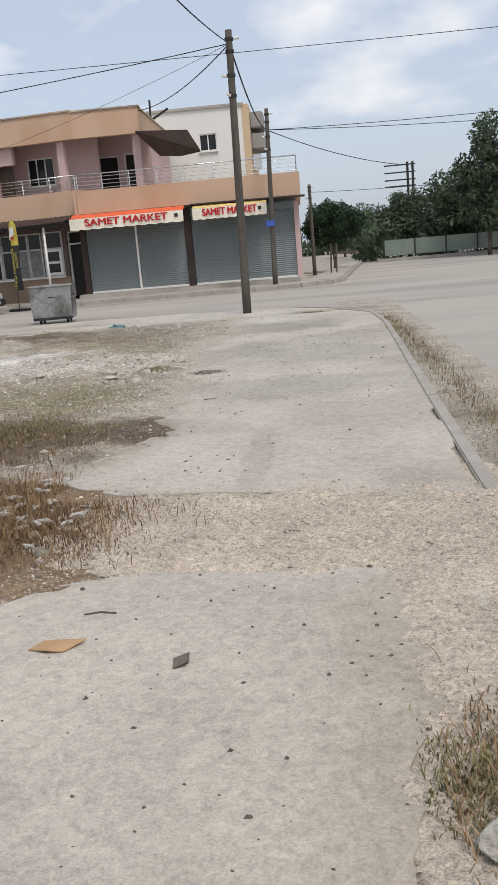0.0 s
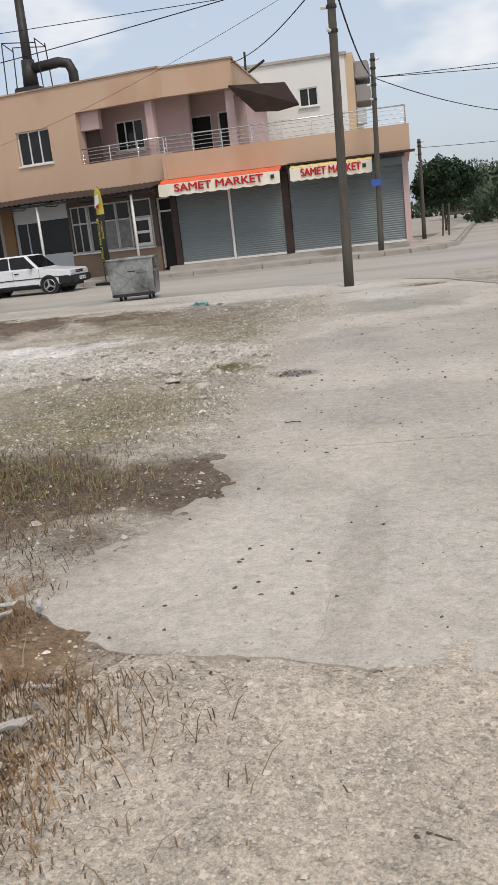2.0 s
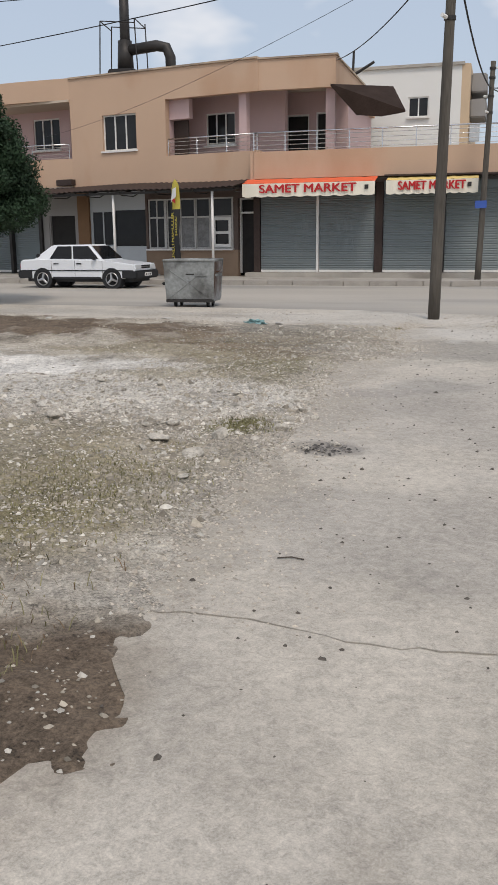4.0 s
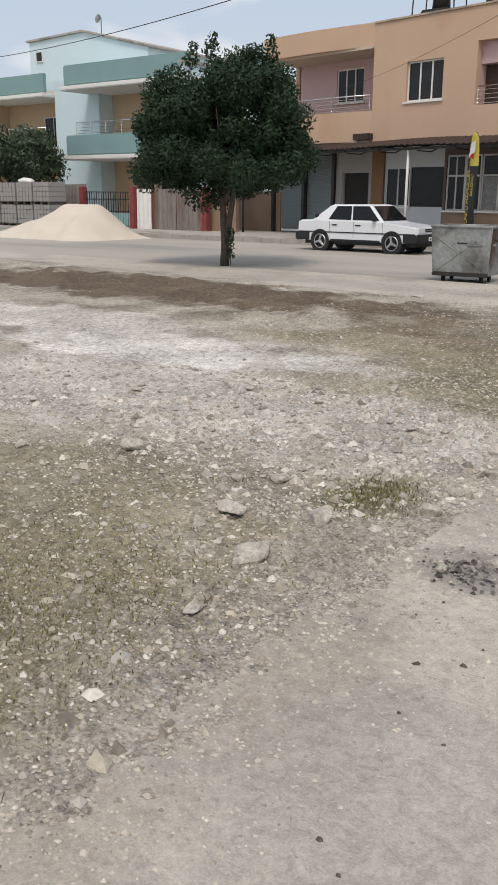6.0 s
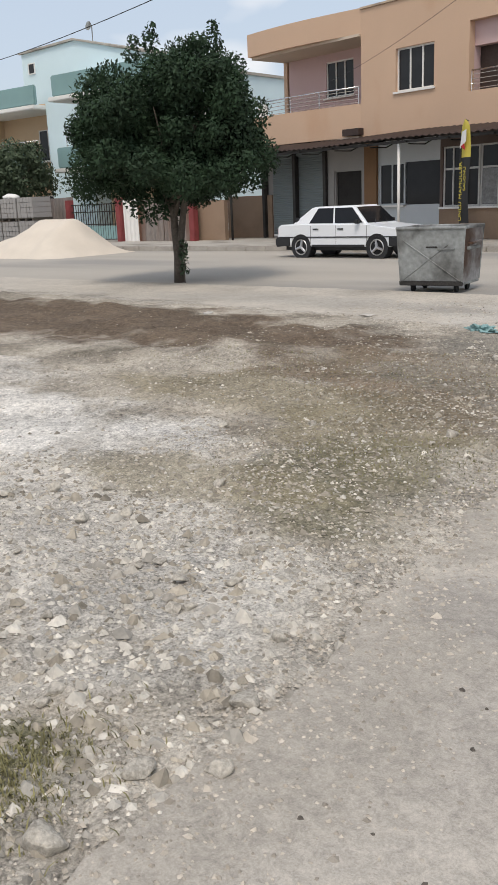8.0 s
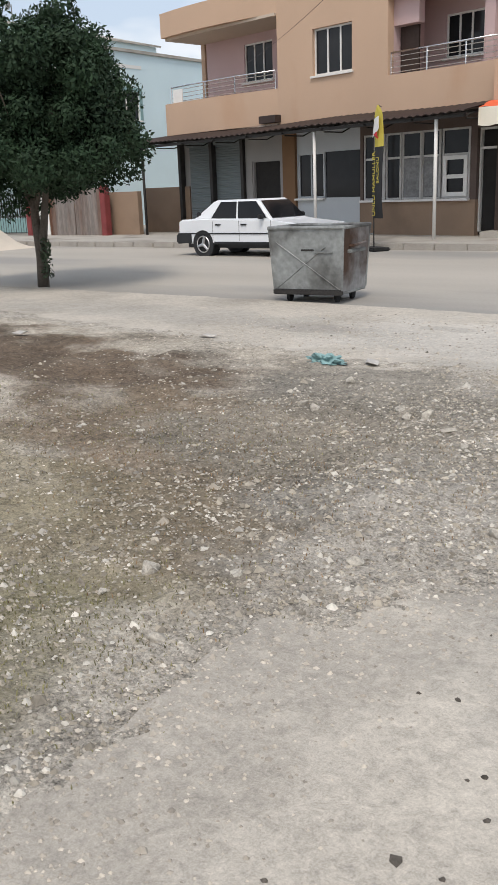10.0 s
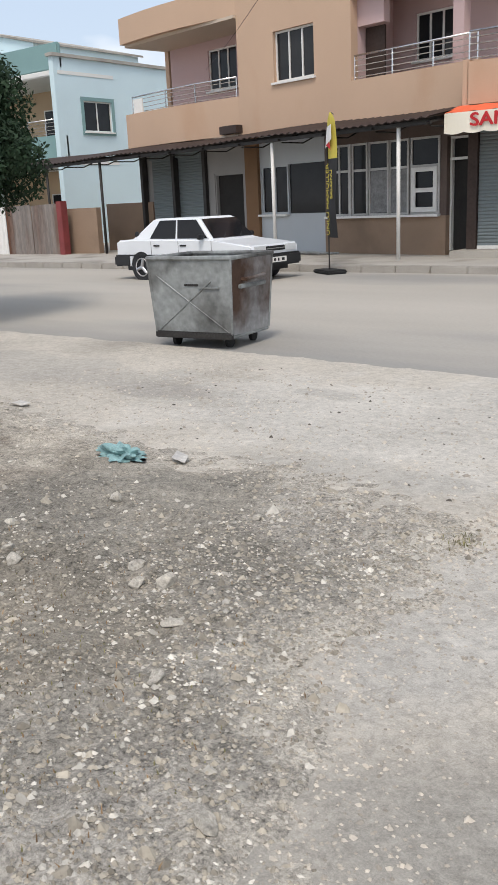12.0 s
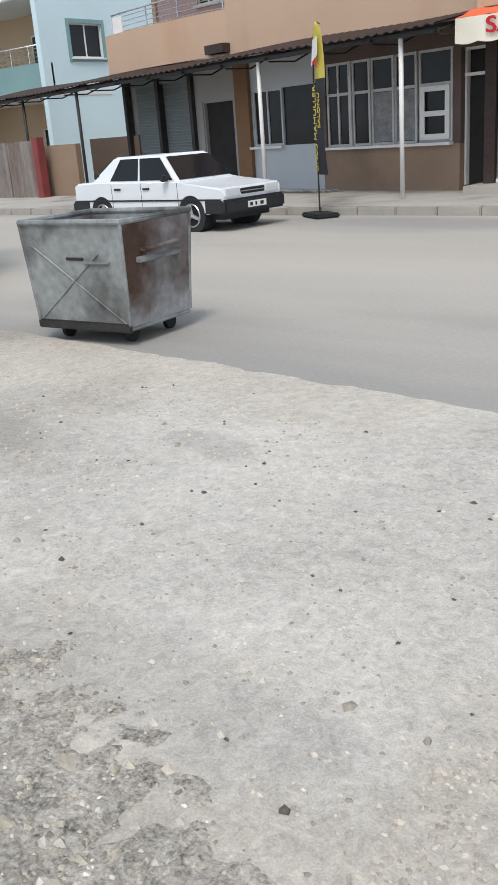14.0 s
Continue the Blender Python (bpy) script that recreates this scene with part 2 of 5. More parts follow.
def tube(bm, pts, r, n=8, r1=None, M=I4):
    """A tube through points, tapering from r to r1."""
    pts = [M @ Vector(p) for p in pts]
    r1 = r if r1 is None else r1
    rings = []
    for i, p in enumerate(pts):
        d = (pts[min(i + 1, len(pts) - 1)] - pts[max(i - 1, 0)]).normalized()
        a = d.orthogonal().normalized() if i == 0 or abs(d.dot(a)) > 0.95 else (a - d * a.dot(d)).normalized()
        b = d.cross(a)
        k = r + (r1 - r) * i / max(1, len(pts) - 1)
        rings.append([bm.verts.new(p + (a * math.cos(t) + b * math.sin(t)) * k) for t in (2 * math.pi * j / n for j in range(n))])
    for s, q in zip(rings, rings[1:]):
        for j in range(n):
            bm.faces.new((s[j], s[(j + 1) % n], q[(j + 1) % n], q[j]))
    bm.faces.new(rings[0][::-1])
    bm.faces.new(rings[-1])
    return bm


def prism(bm, outline, y0, y1, M=I4):
    """An outline in x, z pushed from y0 to y1."""
    a = [bm.verts.new(M @ Vector((x, y0, z))) for x, z in outline]
    b = [bm.verts.new(M @ Vector((x, y1, z))) for x, z in outline]
    bm.faces.new(a)
    bm.faces.new(b[::-1])
    for i in range(len(a)):
        j = (i + 1) % len(a)
        bm.faces.new((a[j], a[i], b[i], b[j]))
    return bm


def panel(bm, x0, x1, z0, z1, y0, y1, holes=(), M=I4):
    """A wall from x0 to x1 with rectangular openings (x0, x1, z0, z1)."""
    xs = sorted({x0, x1, *(min(max(h[i], x0), x1) for h in holes for i in (0, 1))})
    for a, b in zip(xs, xs[1:]):
        c = (a + b) / 2
        cuts = sorted((h[2], h[3]) for h in holes if h[0] < c < h[1])
        z = z0
        for lo, hi in cuts:
            if lo > z:
                box(bm, a, b, y0, y1, z, lo, M)
            z = max(z, hi)
        if z < z1:
            box(bm, a, b, y0, y1, z, z1, M)
    bmesh.ops.remove_doubles(bm, verts=bm.verts, dist=1e-5)
    return bm


def make(name, bm, material, smooth=False):
    bmesh.ops.recalc_face_normals(bm, faces=bm.faces)
    me = bpy.data.meshes.new(name)
    bm.to_mesh(me)
    bm.free()
    me.materials.append(material)
    if smooth:
        for p in me.polygons:
            p.use_smooth = True
    return new(name, me)


def part(name, bm, material, parent, label="", smooth=False):
    ob = make(name, bm, material, smooth)
    ob.parent = parent
    return tagged(ob, label) if label else ob


def empty(name, label, category, at=I4, group="", kind=""):
    ob = new(name)
    ob.empty_display_size = 0.2
    ob.matrix_world = at
    return tagged(ob, label, category, group, kind)


def B():
    return bmesh.new()


def letters(text, size, material, parent, M, depth=0.004, squeeze=1.0, name="lettering"):
    cu = bpy.data.curves.new("letters", "FONT")
    cu.body, cu.size, cu.extrude, cu.align_x, cu.align_y = text, size, depth, "CENTER", "CENTER"
    ob = new("letters", cu)
    me = bpy.data.meshes.new_from_object(ob.evaluated_get(bpy.context.evaluated_depsgraph_get()))
    bpy.data.objects.remove(ob)
    me.transform(M @ Matrix.Diagonal((squeeze, 1, 1, 1)))
    me.materials.append(material)
    q = new(name, me)
    q.parent = parent
    return q


def rnd(a, b):
    return random.uniform(a, b)


# ---- ground, road, pavement ----
bm = B()
box(bm, -600, 600, -300, 900, -0.6, -0.03)
tagged(make("ground", bm, EARTH), "dry earth ground stretching to the horizon", "ground", kind="structure")


def sheet(name, outline, z0, z1, material, label, category):
    bm = B()
    lo = [bm.verts.new((x, y, z0)) for x, y in outline]
    hi = [bm.verts.new((x, y, z1)) for x, y in outline]
    bm.faces.new(hi)
    for i in range(len(lo)):
        j = (i + 1) % len(lo)
        bm.faces.new((lo[i], lo[j], hi[j], hi[i]))
    return tagged(make(name, bm, material), label, category, kind="structure")


def ragged(points, step=0.12, amp=0.05, closed=True):
    out = []
    for (x0, y0), (x1, y1) in zip(points, points[1:] + points[:1]):
        n = max(1, min(400, int(math.hypot(x1 - x0, y1 - y0) / step)))
        for i in range(n):
            x, y = x0 + (x1 - x0) * i / n, y0 + (y1 - y0) * i / n
            q = noise.noise_vector((x * 2.1, y * 2.1, 3)) * amp + noise.noise_vector((x * 9, y * 9, 7)) * amp * 0.4
            out.append((x + q.x, y + q.y))
    return out


sheet("road", [(-120, 22.75), (-7, 22.8), (-3.2, 22.55), (-0.5, 21.9), (0.9, 20.2), (1.6, 16.6), (1.75, 9), (1.85, -20), (14, -20), (40, 30), (60, 120), (6, 140), (3.2, 60), (1.2, 37), (0.6, 33), (-2, 32), (-120, 32)],
      -0.028, 0.0, ASPHALT, "dusty grey asphalt road with a wide junction", "road")

# pavement in front of the shops, with its kerb as a real step
bm = B()
lo = [(-120, 32.15), (-2.2, 32.15), (-0.6, 32.5), (0.5, 33.4), (1.0, 34.8), (1.15, 37), (3.0, 60), (2.2, 60), (-0.2, 36.6), (-0.6, 46), (-120, 46)]
v0 = [bm.verts.new((x, y, -0.02)) for x, y in lo]
v1 = [bm.verts.new((x, y, 0.15)) for x, y in lo]
bm.faces.new(v1)
for i in range(len(lo)):
    j = (i + 1) % len(lo)
    bm.faces.new((v0[i], v0[j], v1[j], v1[i]))
pavement = tagged(make("pavement", bm, PAVE), "raised concrete pavement along the shop fronts", "pavement", kind="structure")
kerbline = [(-64, 32.06), (-2.2, 32.06), (-0.55, 32.4), (0.58, 33.35), (1.09, 34.8), (1.24, 37), (3.1, 60)]
for (xa, ya), (xb, yb) in zip(kerbline, kerbline[1:]):
    d = math.hypot(xb - xa, yb - ya)
    n = max(1, round(d / 0.8))
    bm = B()
    w = d / n
    box(bm, 0.006, w - 0.006, -0.08, 0.075, -0.02, 0.152, bev=0.02)
    first = make("kerb_stone", bm, KERB)
    for i in range(n):
        q = first if i == 0 else new("kerb_stone", first.data)
        q.parent = pavement
        a = math.atan2(yb - ya, xb - xa)
        q.matrix_local = Matrix.Translation((xa + (xb - xa) * i / n, ya + (yb - ya) * i / n, rnd(-0.012, 0.006))) @ Matrix.Rotation(a + rnd(-0.008, 0.008), 4, "Z")

# the bare lot: a lumpy sheet of rubble and earth


def edge_x(y):
    """Where the worn edge of the path lies, seen across the lot."""
    return float(np.interp(y, (3.4, 3.8, 5.2, 5.75, 6.55, 7.3, 8.05, 10, 12.2, 14.8, 15.5, 16.4, 17.3, 17.8), (-1.6, -1.35, -1.35, -1.95, -1.62, -1.35, -1.62, -1.76, -1.9, -2.15, -1.85, -1.4, -1.7, -2.0)))


def edge_y(x):
    """The far edge of the lot, where the concrete apron by the road begins."""
    return float(np.interp(x, (-22, -12, -6.5, -4.4, -3.3, -2.5, -2.0), (21.5, 20.6, 19.95, 19.6, 19.5, 19.35, 19.3)))


def inside(x, y):
    """How far a place lies inside the bare lot."""
    return min(edge_x(y) - x, edge_y(x) - y)


def lot_height(x, y):
    if x > 0.5:
        return 0.002 + 0.01 * noise.noise((x * 4, y * 4, 2))
    d = inside(x, y)
    k = max(0.0, min(1.0, d / 0.8))
    h = noise.fractal((x * 0.45, y * 0.45, 0.3), 1.0, 2.0, 4) * 0.05 + noise.fractal((x * 2.3, y * 2.3, 1.3), 0.8, 2.0, 5) * 0.035
    soil = math.exp(-((y - 18.0 + 0.14 * (x + 8)) / 1.1) ** 2) * max(0.0, min(1.0, (-4.6 - x) / 1.5))
    ragged_edge = noise.fractal((x * 6, y * 6, 2), 0.8, 2.0, 4) * 0.016 + noise.noise((x * 1.3, y * 1.3, 8)) * 0.012
    z = 0.02 + max(-0.6, min(0.35, d)) * 0.06 + ragged_edge * max(0.0, min(1.0, (d + 0.5) / 0.3)) + k * (h + 0.11 * soil * (0.5 + noise.noise((x * 1.5, y * 1.5, 9))))
    return max(z, -0.022)


def height_sheet(name, x0, x1, y0, y1, step, material, height):
    nx, ny = int((x1 - x0) / step) + 1, int((y1 - y0) / step) + 1
    vs = [(x0 + (x1 - x0) * i / (nx - 1), y0 + (y1 - y0) * j / (ny - 1)) for j in range(ny) for i in range(nx)]
    vs = [(x, y, height(x, y)) for x, y in vs]
    fs = [(j * nx + i, j * nx + i + 1, (j + 1) * nx + i + 1, (j + 1) * nx + i) for j in range(ny - 1) for i in range(nx - 1)]
    me = bpy.data.meshes.new(name)
    me.from_pydata(vs, [], fs)
    me.materials.append(material)
    for p in me.polygons:
        p.use_smooth = True
    return new(name, me)


WHITISH, SOIL, WEED = (0.56, 0.53, 0.48), (0.14, 0.105, 0.075), (0.20, 0.175, 0.09)
OLIVE, PALE, DUSTY = (0.26, 0.225, 0.15), (0.62, 0.595, 0.55), (0.40, 0.37, 0.325)
patches(DIRT, [(-4.6, 12.9, 2.7, 1.5, (0.54, 0.51, 0.46), 0.85), (-6.2, 14.0, 2.2, 0.8, PALE, 0.95), (-8.6, 14.6, 2.6, 1.0, WHITISH, 0.8), (-2.4, 12.6, 0.7, 0.7, (0.50, 0.475, 0.43), 0.75),
               (-10, 18.0, 6.0, 1.3, SOIL, 1.0), (-6.3, 17.8, 1.6, 0.9, SOIL, 0.8), (-3.9, 16.9, 1.6, 1.1, (0.20, 0.155, 0.11), 0.85), (-3.2, 15.3, 0.9, 0.9, OLIVE, 0.75), (-4.6, 15.6, 1.6, 0.6, OLIVE, 0.7), (-2.75, 14.3, 0.7, 0.7, (0.20, 0.18, 0.12), 0.9), (-2.6, 13.5, 0.5, 0.4, (0.21, 0.19, 0.125), 0.8), (-2.6, 16.3, 1.2, 1.1, (0.19, 0.155, 0.11), 0.9), (-2.3, 15.9, 0.7, 0.7, (0.19, 0.155, 0.11), 0.9), (-3.6, 13.6, 0.9, 0.35, OLIVE, 0.7),
               (-2.5, 9.6, 1.1, 1.1, OLIVE, 0.85), (-3.6, 10.3, 1.3, 0.8, OLIVE, 0.7), (-2.2, 11.4, 0.3, 0.34, (0.17, 0.165, 0.085), 0.9), (-3.3, 7.2, 2.4, 1.0, SOIL, 0.95), (-1.8, 7.3, 0.7, 0.6, SOIL, 0.95), (-2.1, 4.8, 1.1, 1.1, (0.22, 0.145, 0.085), 0.95), (-1.6, 4.0, 0.8, 0.6, (0.25, 0.175, 0.11), 0.9), (-3.4, 8.9, 1.2, 0.6, WEED, 0.6),
               (-2.2, 17.2, 0.9, 1.7, (0.30, 0.28, 0.245), 0.9), (-3.4, 18.5, 1.2, 0.9, (0.25, 0.23, 0.195), 0.9), (-3.4, 17.2, 1.0, 0.9, (0.24, 0.215, 0.175), 0.85), (-2.6, 19.0, 0.6, 0.4, DUSTY, 0.7), (-1.8, 16.2, 0.7, 0.8, DUSTY, 0.8), (-8, 20.6, 7.5, 0.7, DUSTY, 0.9), (-17, 21.3, 8, 0.9, (0.38, 0.35, 0.31), 0.9), (-1.75, 10.3, 0.25, 1.6, (0.36, 0.325, 0.27), 0.8), (-2.05, 15.0, 0.3, 1.4, (0.36, 0.33, 0.285), 0.75)])


def dusted(m, colour):
    """Lay pale path dust over a material where the mesh's dust value says so."""
    n, l = m.node_tree.nodes, m.node_tree.links
    at = n.new("ShaderNodeAttribute")
    at.attribute_name = "dust"
    mx = n.new("ShaderNodeMix")
    mx.data_type = "RGBA"
    mx.inputs["B"].default_value = (*colour, 1)
    l.new(at.outputs["Fac"], mx.inputs["Factor"])
    l.new(n["grain"].inputs["Color"].links[0].from_socket, mx.inputs["A"])
    l.new(mx.outputs["Result"], n["grain"].inputs["Color"])


dusted(DIRT, (0.43, 0.395, 0.34))


def grid_sheet(name, xs, ys, material, height):
    """A height sheet on a grid that is finer beside the path."""
    nx = len(xs)
    me = bpy.data.meshes.new(name)
    me.from_pydata([(x, y, height(x, y)) for y in ys for x in xs], [], [(j * nx + i, j * nx + i + 1, (j + 1) * nx + i + 1, (j + 1) * nx + i) for j in range(len(ys) - 1) for i in range(nx - 1)])
    me.materials.append(material)
    for p in me.polygons:
        p.use_smooth = True
    return new(name, me)


GX = [float(v) for v in (*np.arange(-24, -8, 0.14), *np.arange(-8, -4, 0.07), *np.arange(-4, -0.8, 0.036), *np.arange(-0.8, 1.96, 0.12))]
GY = [float(v) for v in (*np.arange(-6, 3, 0.2), *np.arange(3, 20.2, 0.045), *np.arange(20.2, 22.9, 0.1))]
lot = grid_sheet("lot_ground", GX, GY, DIRT, lot_height)
dust = []
for y in GY:
    for x in GX:
        weedy = 1.0 if 3.6 < y < 8.0 else 0.0
        d = inside(x, y) + 0.35 * noise.fractal((x * 1.6, y * 1.6, 6), 0.9, 2.0, 4) + 0.7 * weedy
        dust.append(max(0.0, min(1.0, 1.0 - (d - 0.06) / 0.4)) * (0.92 if x < 0.5 else 0.0))
lot.data.attributes.new("dust", "FLOAT", "POINT").data.foreach_set("value", dust)
tagged(lot, "bare lot of grey rubble, dark soil and dry weeds", "ground", kind="structure")

# concrete path in slabs, and the broken gravel strip
patches(CONCRETE, [(-0.9, 16.5, 1.3, 1.2, (0.31, 0.29, 0.255), 0.85), (-0.7, 12.6, 1.5, 1.8, (0.40, 0.37, 0.33), 0.55), (-1.45, 10.85, 0.26, 0.22, (0.17, 0.16, 0.15), 0.6), (-1.75, 6.9, 0.5, 1.0, (0.30, 0.26, 0.21), 0.7), (0.3, 2.2, 0.35, 1.6, (0.38, 0.33, 0.265), 0.7), (-1.75, 9.5, 0.45, 1.3, (0.36, 0.325, 0.27), 0.75), (-1.8, 12.2, 0.45, 1.0, (0.36, 0.33, 0.285), 0.75), (-1.95, 14.6, 0.45, 1.3, (0.36, 0.33, 0.285), 0.75),
                   (-1.6, 18.4, 0.5, 0.9, (0.42, 0.40, 0.365), 0.6), (-1.55, 19.35, 0.25, 0.14, (0.17, 0.16, 0.145), 0.7), (-3.0, 21.0, 2.6, 1.3, (0.51, 0.485, 0.44), 0.7), (-5.6, 20.9, 0.6, 0.3, (0.30, 0.28, 0.25), 0.6), (-8.5, 21.2, 3.0, 0.6, (0.38, 0.355, 0.315), 0.7), (-3.2, 19.7, 0.8, 0.25, (0.36, 0.34, 0.305), 0.6), (-4.3, 21.4, 0.3, 0.18, (0.33, 0.31, 0.28), 0.6), (-0.9, 18.6, 0.8, 1.0, (0.52, 0.495, 0.45), 0.7),
                   (-1.0, 13.6, 0.5, 0.35, (0.28, 0.265, 0.24), 0.5), (-1.5, 13.2, 0.4, 0.3, (0.29, 0.27, 0.245), 0.5), (0.2, 2.0, 0.8, 1.5, (0.40, 0.36, 0.30), 0.4), (-0.4, 9.3, 1.5, 0.7, (0.36, 0.335, 0.30), 0.5), (0.5, 12.5, 0.8, 2.0, (0.37, 0.345, 0.30), 0.4), (-0.6, 6.3, 1.0, 0.9, (0.53, 0.49, 0.43), 0.5), (-0.6, 2.6, 0.7, 0.9, (0.52, 0.475, 0.41), 0.5), (0.3, 7.5, 0.8, 1.0, (0.39, 0.36, 0.31), 0.55), (-0.5, 6.0, 0.12, 0.9, (0.37, 0.335, 0.285), 0.5)])
slabs = empty("concrete_path", "worn pale concrete path with a broken edge", "path", kind="structure")


def slab(points, z):
    bm = B()
    pts = ragged(points, 0.08, 0.085)
    lo = [bm.verts.new((x, y, -0.03)) for x, y in pts]
    hi = [bm.verts.new((x, y, z)) for x, y in pts]
    bm.faces.new(hi)
    for i in range(len(lo)):
        j = (i + 1) % len(lo)
        bm.faces.new((lo[i], lo[j], hi[j], hi[i]))
    part("slab", bm, CONCRETE, slabs)


slab([(-1.55, -6), (0.35, -6), (0.15, 2.2), (0.55, 3.0), (0.6, 3.75), (-0.9, 3.85), (-1.35, 3.8), (-1.6, 3.4)], 0.022)
slab([(-2.0, 5.75), (-1.25, 5.2), (-0.2, 5.15), (0.85, 4.85), (0.95, 8.056), (-1.62, 8.048), (-1.35, 7.3), (-1.65, 6.55)], 0.022)
slab([(-1.7, 8.064), (0.95, 8.072), (1.2, 15.9), (1.1, 18.5), (0.2, 20.5), (-0.7, 21.8), (-3.2, 22.58), (-7, 22.8), (-22, 22.74), (-22, 21.2), (-12, 20.3), (-6.5, 19.6), (-4.4, 19.3), (-3.0, 19.15), (-2.1, 19.1), (-2.0, 17.5), (-2.15, 14.8), (-1.85, 12.2), (-1.75, 10)], 0.02)
def gravel_height(x, y):
    n = noise.fractal((x * 4, y * 4, 5), 0.8, 2.0, 4) * 0.02
    across = max(-0.3, min(0.15, min(y - 3.83 - 0.1 * x * x, 5.12 - 0.2 * max(0, x) - y)))
    beside = max(-0.3, min(0.15, min(x - 0.25, 3.9 - y)))
    return max(0.004, 0.02 + max(across, beside) * 0.08 + n)


tagged(height_sheet("gravel_strip", -1.6, 1.7, 0.6, 5.6, 0.04, GRAVEL, gravel_height), "strip of loose pale gravel across the path", "gravel", kind="structure")
bm = B()
for a, b in (((0.93, 4.9), (1.0, 8.05)), ((1.0, 8.08), (1.22, 15.9)), ((1.22, 15.9), (1.13, 18.4)), ((1.13, 18.4), (0.3, 20.5))):
    d = Vector((b[0] - a[0], b[1] - a[1], 0))
    M = Matrix.Translation((a[0], a[1], 0)) @ Matrix.Rotation(math.atan2(d.y, d.x), 4, "Z")
    box(bm, 0, d.length - 0.01, -0.05, 0.05, -0.03, 0.034, M, bev=0.01)
part("edging", bm, KERB, slabs, "low concrete edging")

# ---- corner building with the shops ----
S = Vector((-8.95, 34.75, 0))
ML, MR = Matrix.Rotation(radians(-10.5), 4, "Z") @ Matrix.Diagonal((0.962, 1, 1, 1)), Matrix.Rotation(radians(1), 4, "Z")
house = empty("corner_building", "two storey peach corner building with shuttered shops and balconies", "building", Matrix.Translation(S))
WIN = (-6.6, -5.05, 4.6, 5.85)
bm = B()
panel(bm, -8.1, -3.75, 3.3, 7.2, 0, 0.25, [WIN], ML)
part("wall", bm, PEACH, house, "peach rendered upper wall")
bm = B()
panel(bm, -3.75, 0.06, 6.2, 7.2, 0, 0.25, (), ML)
panel(bm, 0.0, 2.65, 6.2, 7.15, 0, 0.25, (), MR)
box(bm, 2.42, 2.65, 0.25, 9, 6.3, 7.1, MR)
part("parapet", bm, PEACH, house)
bm = B()
box(bm, -3.75, 0.06, 0.0, 0.3, 3.3, 4.32, ML)
box(bm, 0.0, 8.6, -0.5, -0.3, 3.36, 4.22, MR)
box(bm, 8.4, 8.6, -0.3, 8.0, 3.36, 4.22, MR)
box(bm, -0.1, 0.03, -0.5, 0.0, 3.34, 4.26, MR)
part("balcony_front", bm, PEACH, house, "long peach balcony front")
bm = B()
box(bm, -3.7, 0.1, 0.3, 9, 4.15, 4.3, ML)
box(bm, 0.0, 8.4, -0.3, 9, 4.02, 4.15, MR)
part("terrace_floor", bm, PAVE, house)
bm = B()
box(bm, -13.6, 0.0, 0.25, 9.5, 6.55, 6.75, ML)
box(bm, 0.0, 2.42, 0.25, 9.0, 6.5, 6.7, MR)
part("roof_slab", bm, CREAM, house)
COPING = mat("weathered coping render", (0.46, 0.36, 0.27), 0.9, var=0.2, scale=2, fine=40, bump=0.2, stain=(0.27, 0.22, 0.18), amount=0.5)
bm = B()
box(bm, -8.1, 0.03, -0.05, 0.3, 7.203, 7.26, ML)
box(bm, 0.03, 2.7, -0.05, 0.3, 7.153, 7.21, MR)
box(bm, 2.38, 2.7, 0.3, 9, 7.103, 7.16, MR)
part("coping", bm, COPING, house, "stained parapet coping")
# loggia back walls
LW, LD1, LD2 = (-3.0, -1.75, 4.75, 5.85), (0.35, 1.2, 4.2, 5.75), (1.45, 2.0, 4.2, 5.8)
bm = B()
panel(bm, -3.75, 0.3, 4.3, 6.55, 1.6, 1.8, [LW], ML)
panel(bm, 0.1, 2.6, 4.15, 6.5, 2.7, 2.9, [LD1, LD2], MR)
box(bm, 2.3, 2.5, 2.9, 9, 4.15, 6.5, MR)
box(bm, -3.95, -3.75, 0.25, 1.8, 4.3, 6.55, ML)
part("loggia_wall", bm, PINK, house, "pale pink recessed balcony wall")
for x0, M in ((-0.85, ML), (2.28, MR)):
    part("column", box(B(), x0, x0 + 0.3, 0.26, 0.5, 4.15, 6.3, M), PINK, house)
bm = B()
panel(bm, -3.75, -2.9, 5.55, 6.2, 0.26, 0.5, (), ML)
part("loggia_lintel", bm, PINK, house)
# left balcony section
BW, BD = (-11.3, -9.9, 4.95, 6.15), (-9.35, -8.45, 4.35, 6.15)
bm = B()
panel(bm, -13.3, -8.1, 3.4, 6.55, 1.5, 1.7, [BW, BD], ML)
box(bm, -8.28, -8.1, 0.25, 1.5, 3.4, 6.55, ML)
part("loggia_wall", bm, PINK, house, "pale pink recessed balcony wall")
bm = B()
n = 14
for z0, z1, out in ((6.5, 7.25, 0.35), (3.4, 4.42, 0.3)):
    for i in range(n):
        a, b = i / n, (i + 1) / n
        fa, fb = -out * math.sin(math.pi * a * 0.75), -out * math.sin(math.pi * b * 0.75)
        xa, xb = -8.1 - 5.5 * a, -8.1 - 5.5 * b
        vs = [bm.verts.new(ML @ Vector(p)) for p in ((xa, fa, z0), (xb, fb, z0), (xb, fb, z1), (xa, fa, z1), (xa, fa + 0.2, z0), (xb, fb + 0.2, z0), (xb, fb + 0.2, z1), (xa, fa + 0.2, z1))]
        for q in ((0, 1, 2, 3), (7, 6, 5, 4), (3, 2, 6, 7), (1, 0, 4, 5), (0, 3, 7, 4), (2, 1, 5, 6)):
            bm.faces.new([vs[k] for k in q])
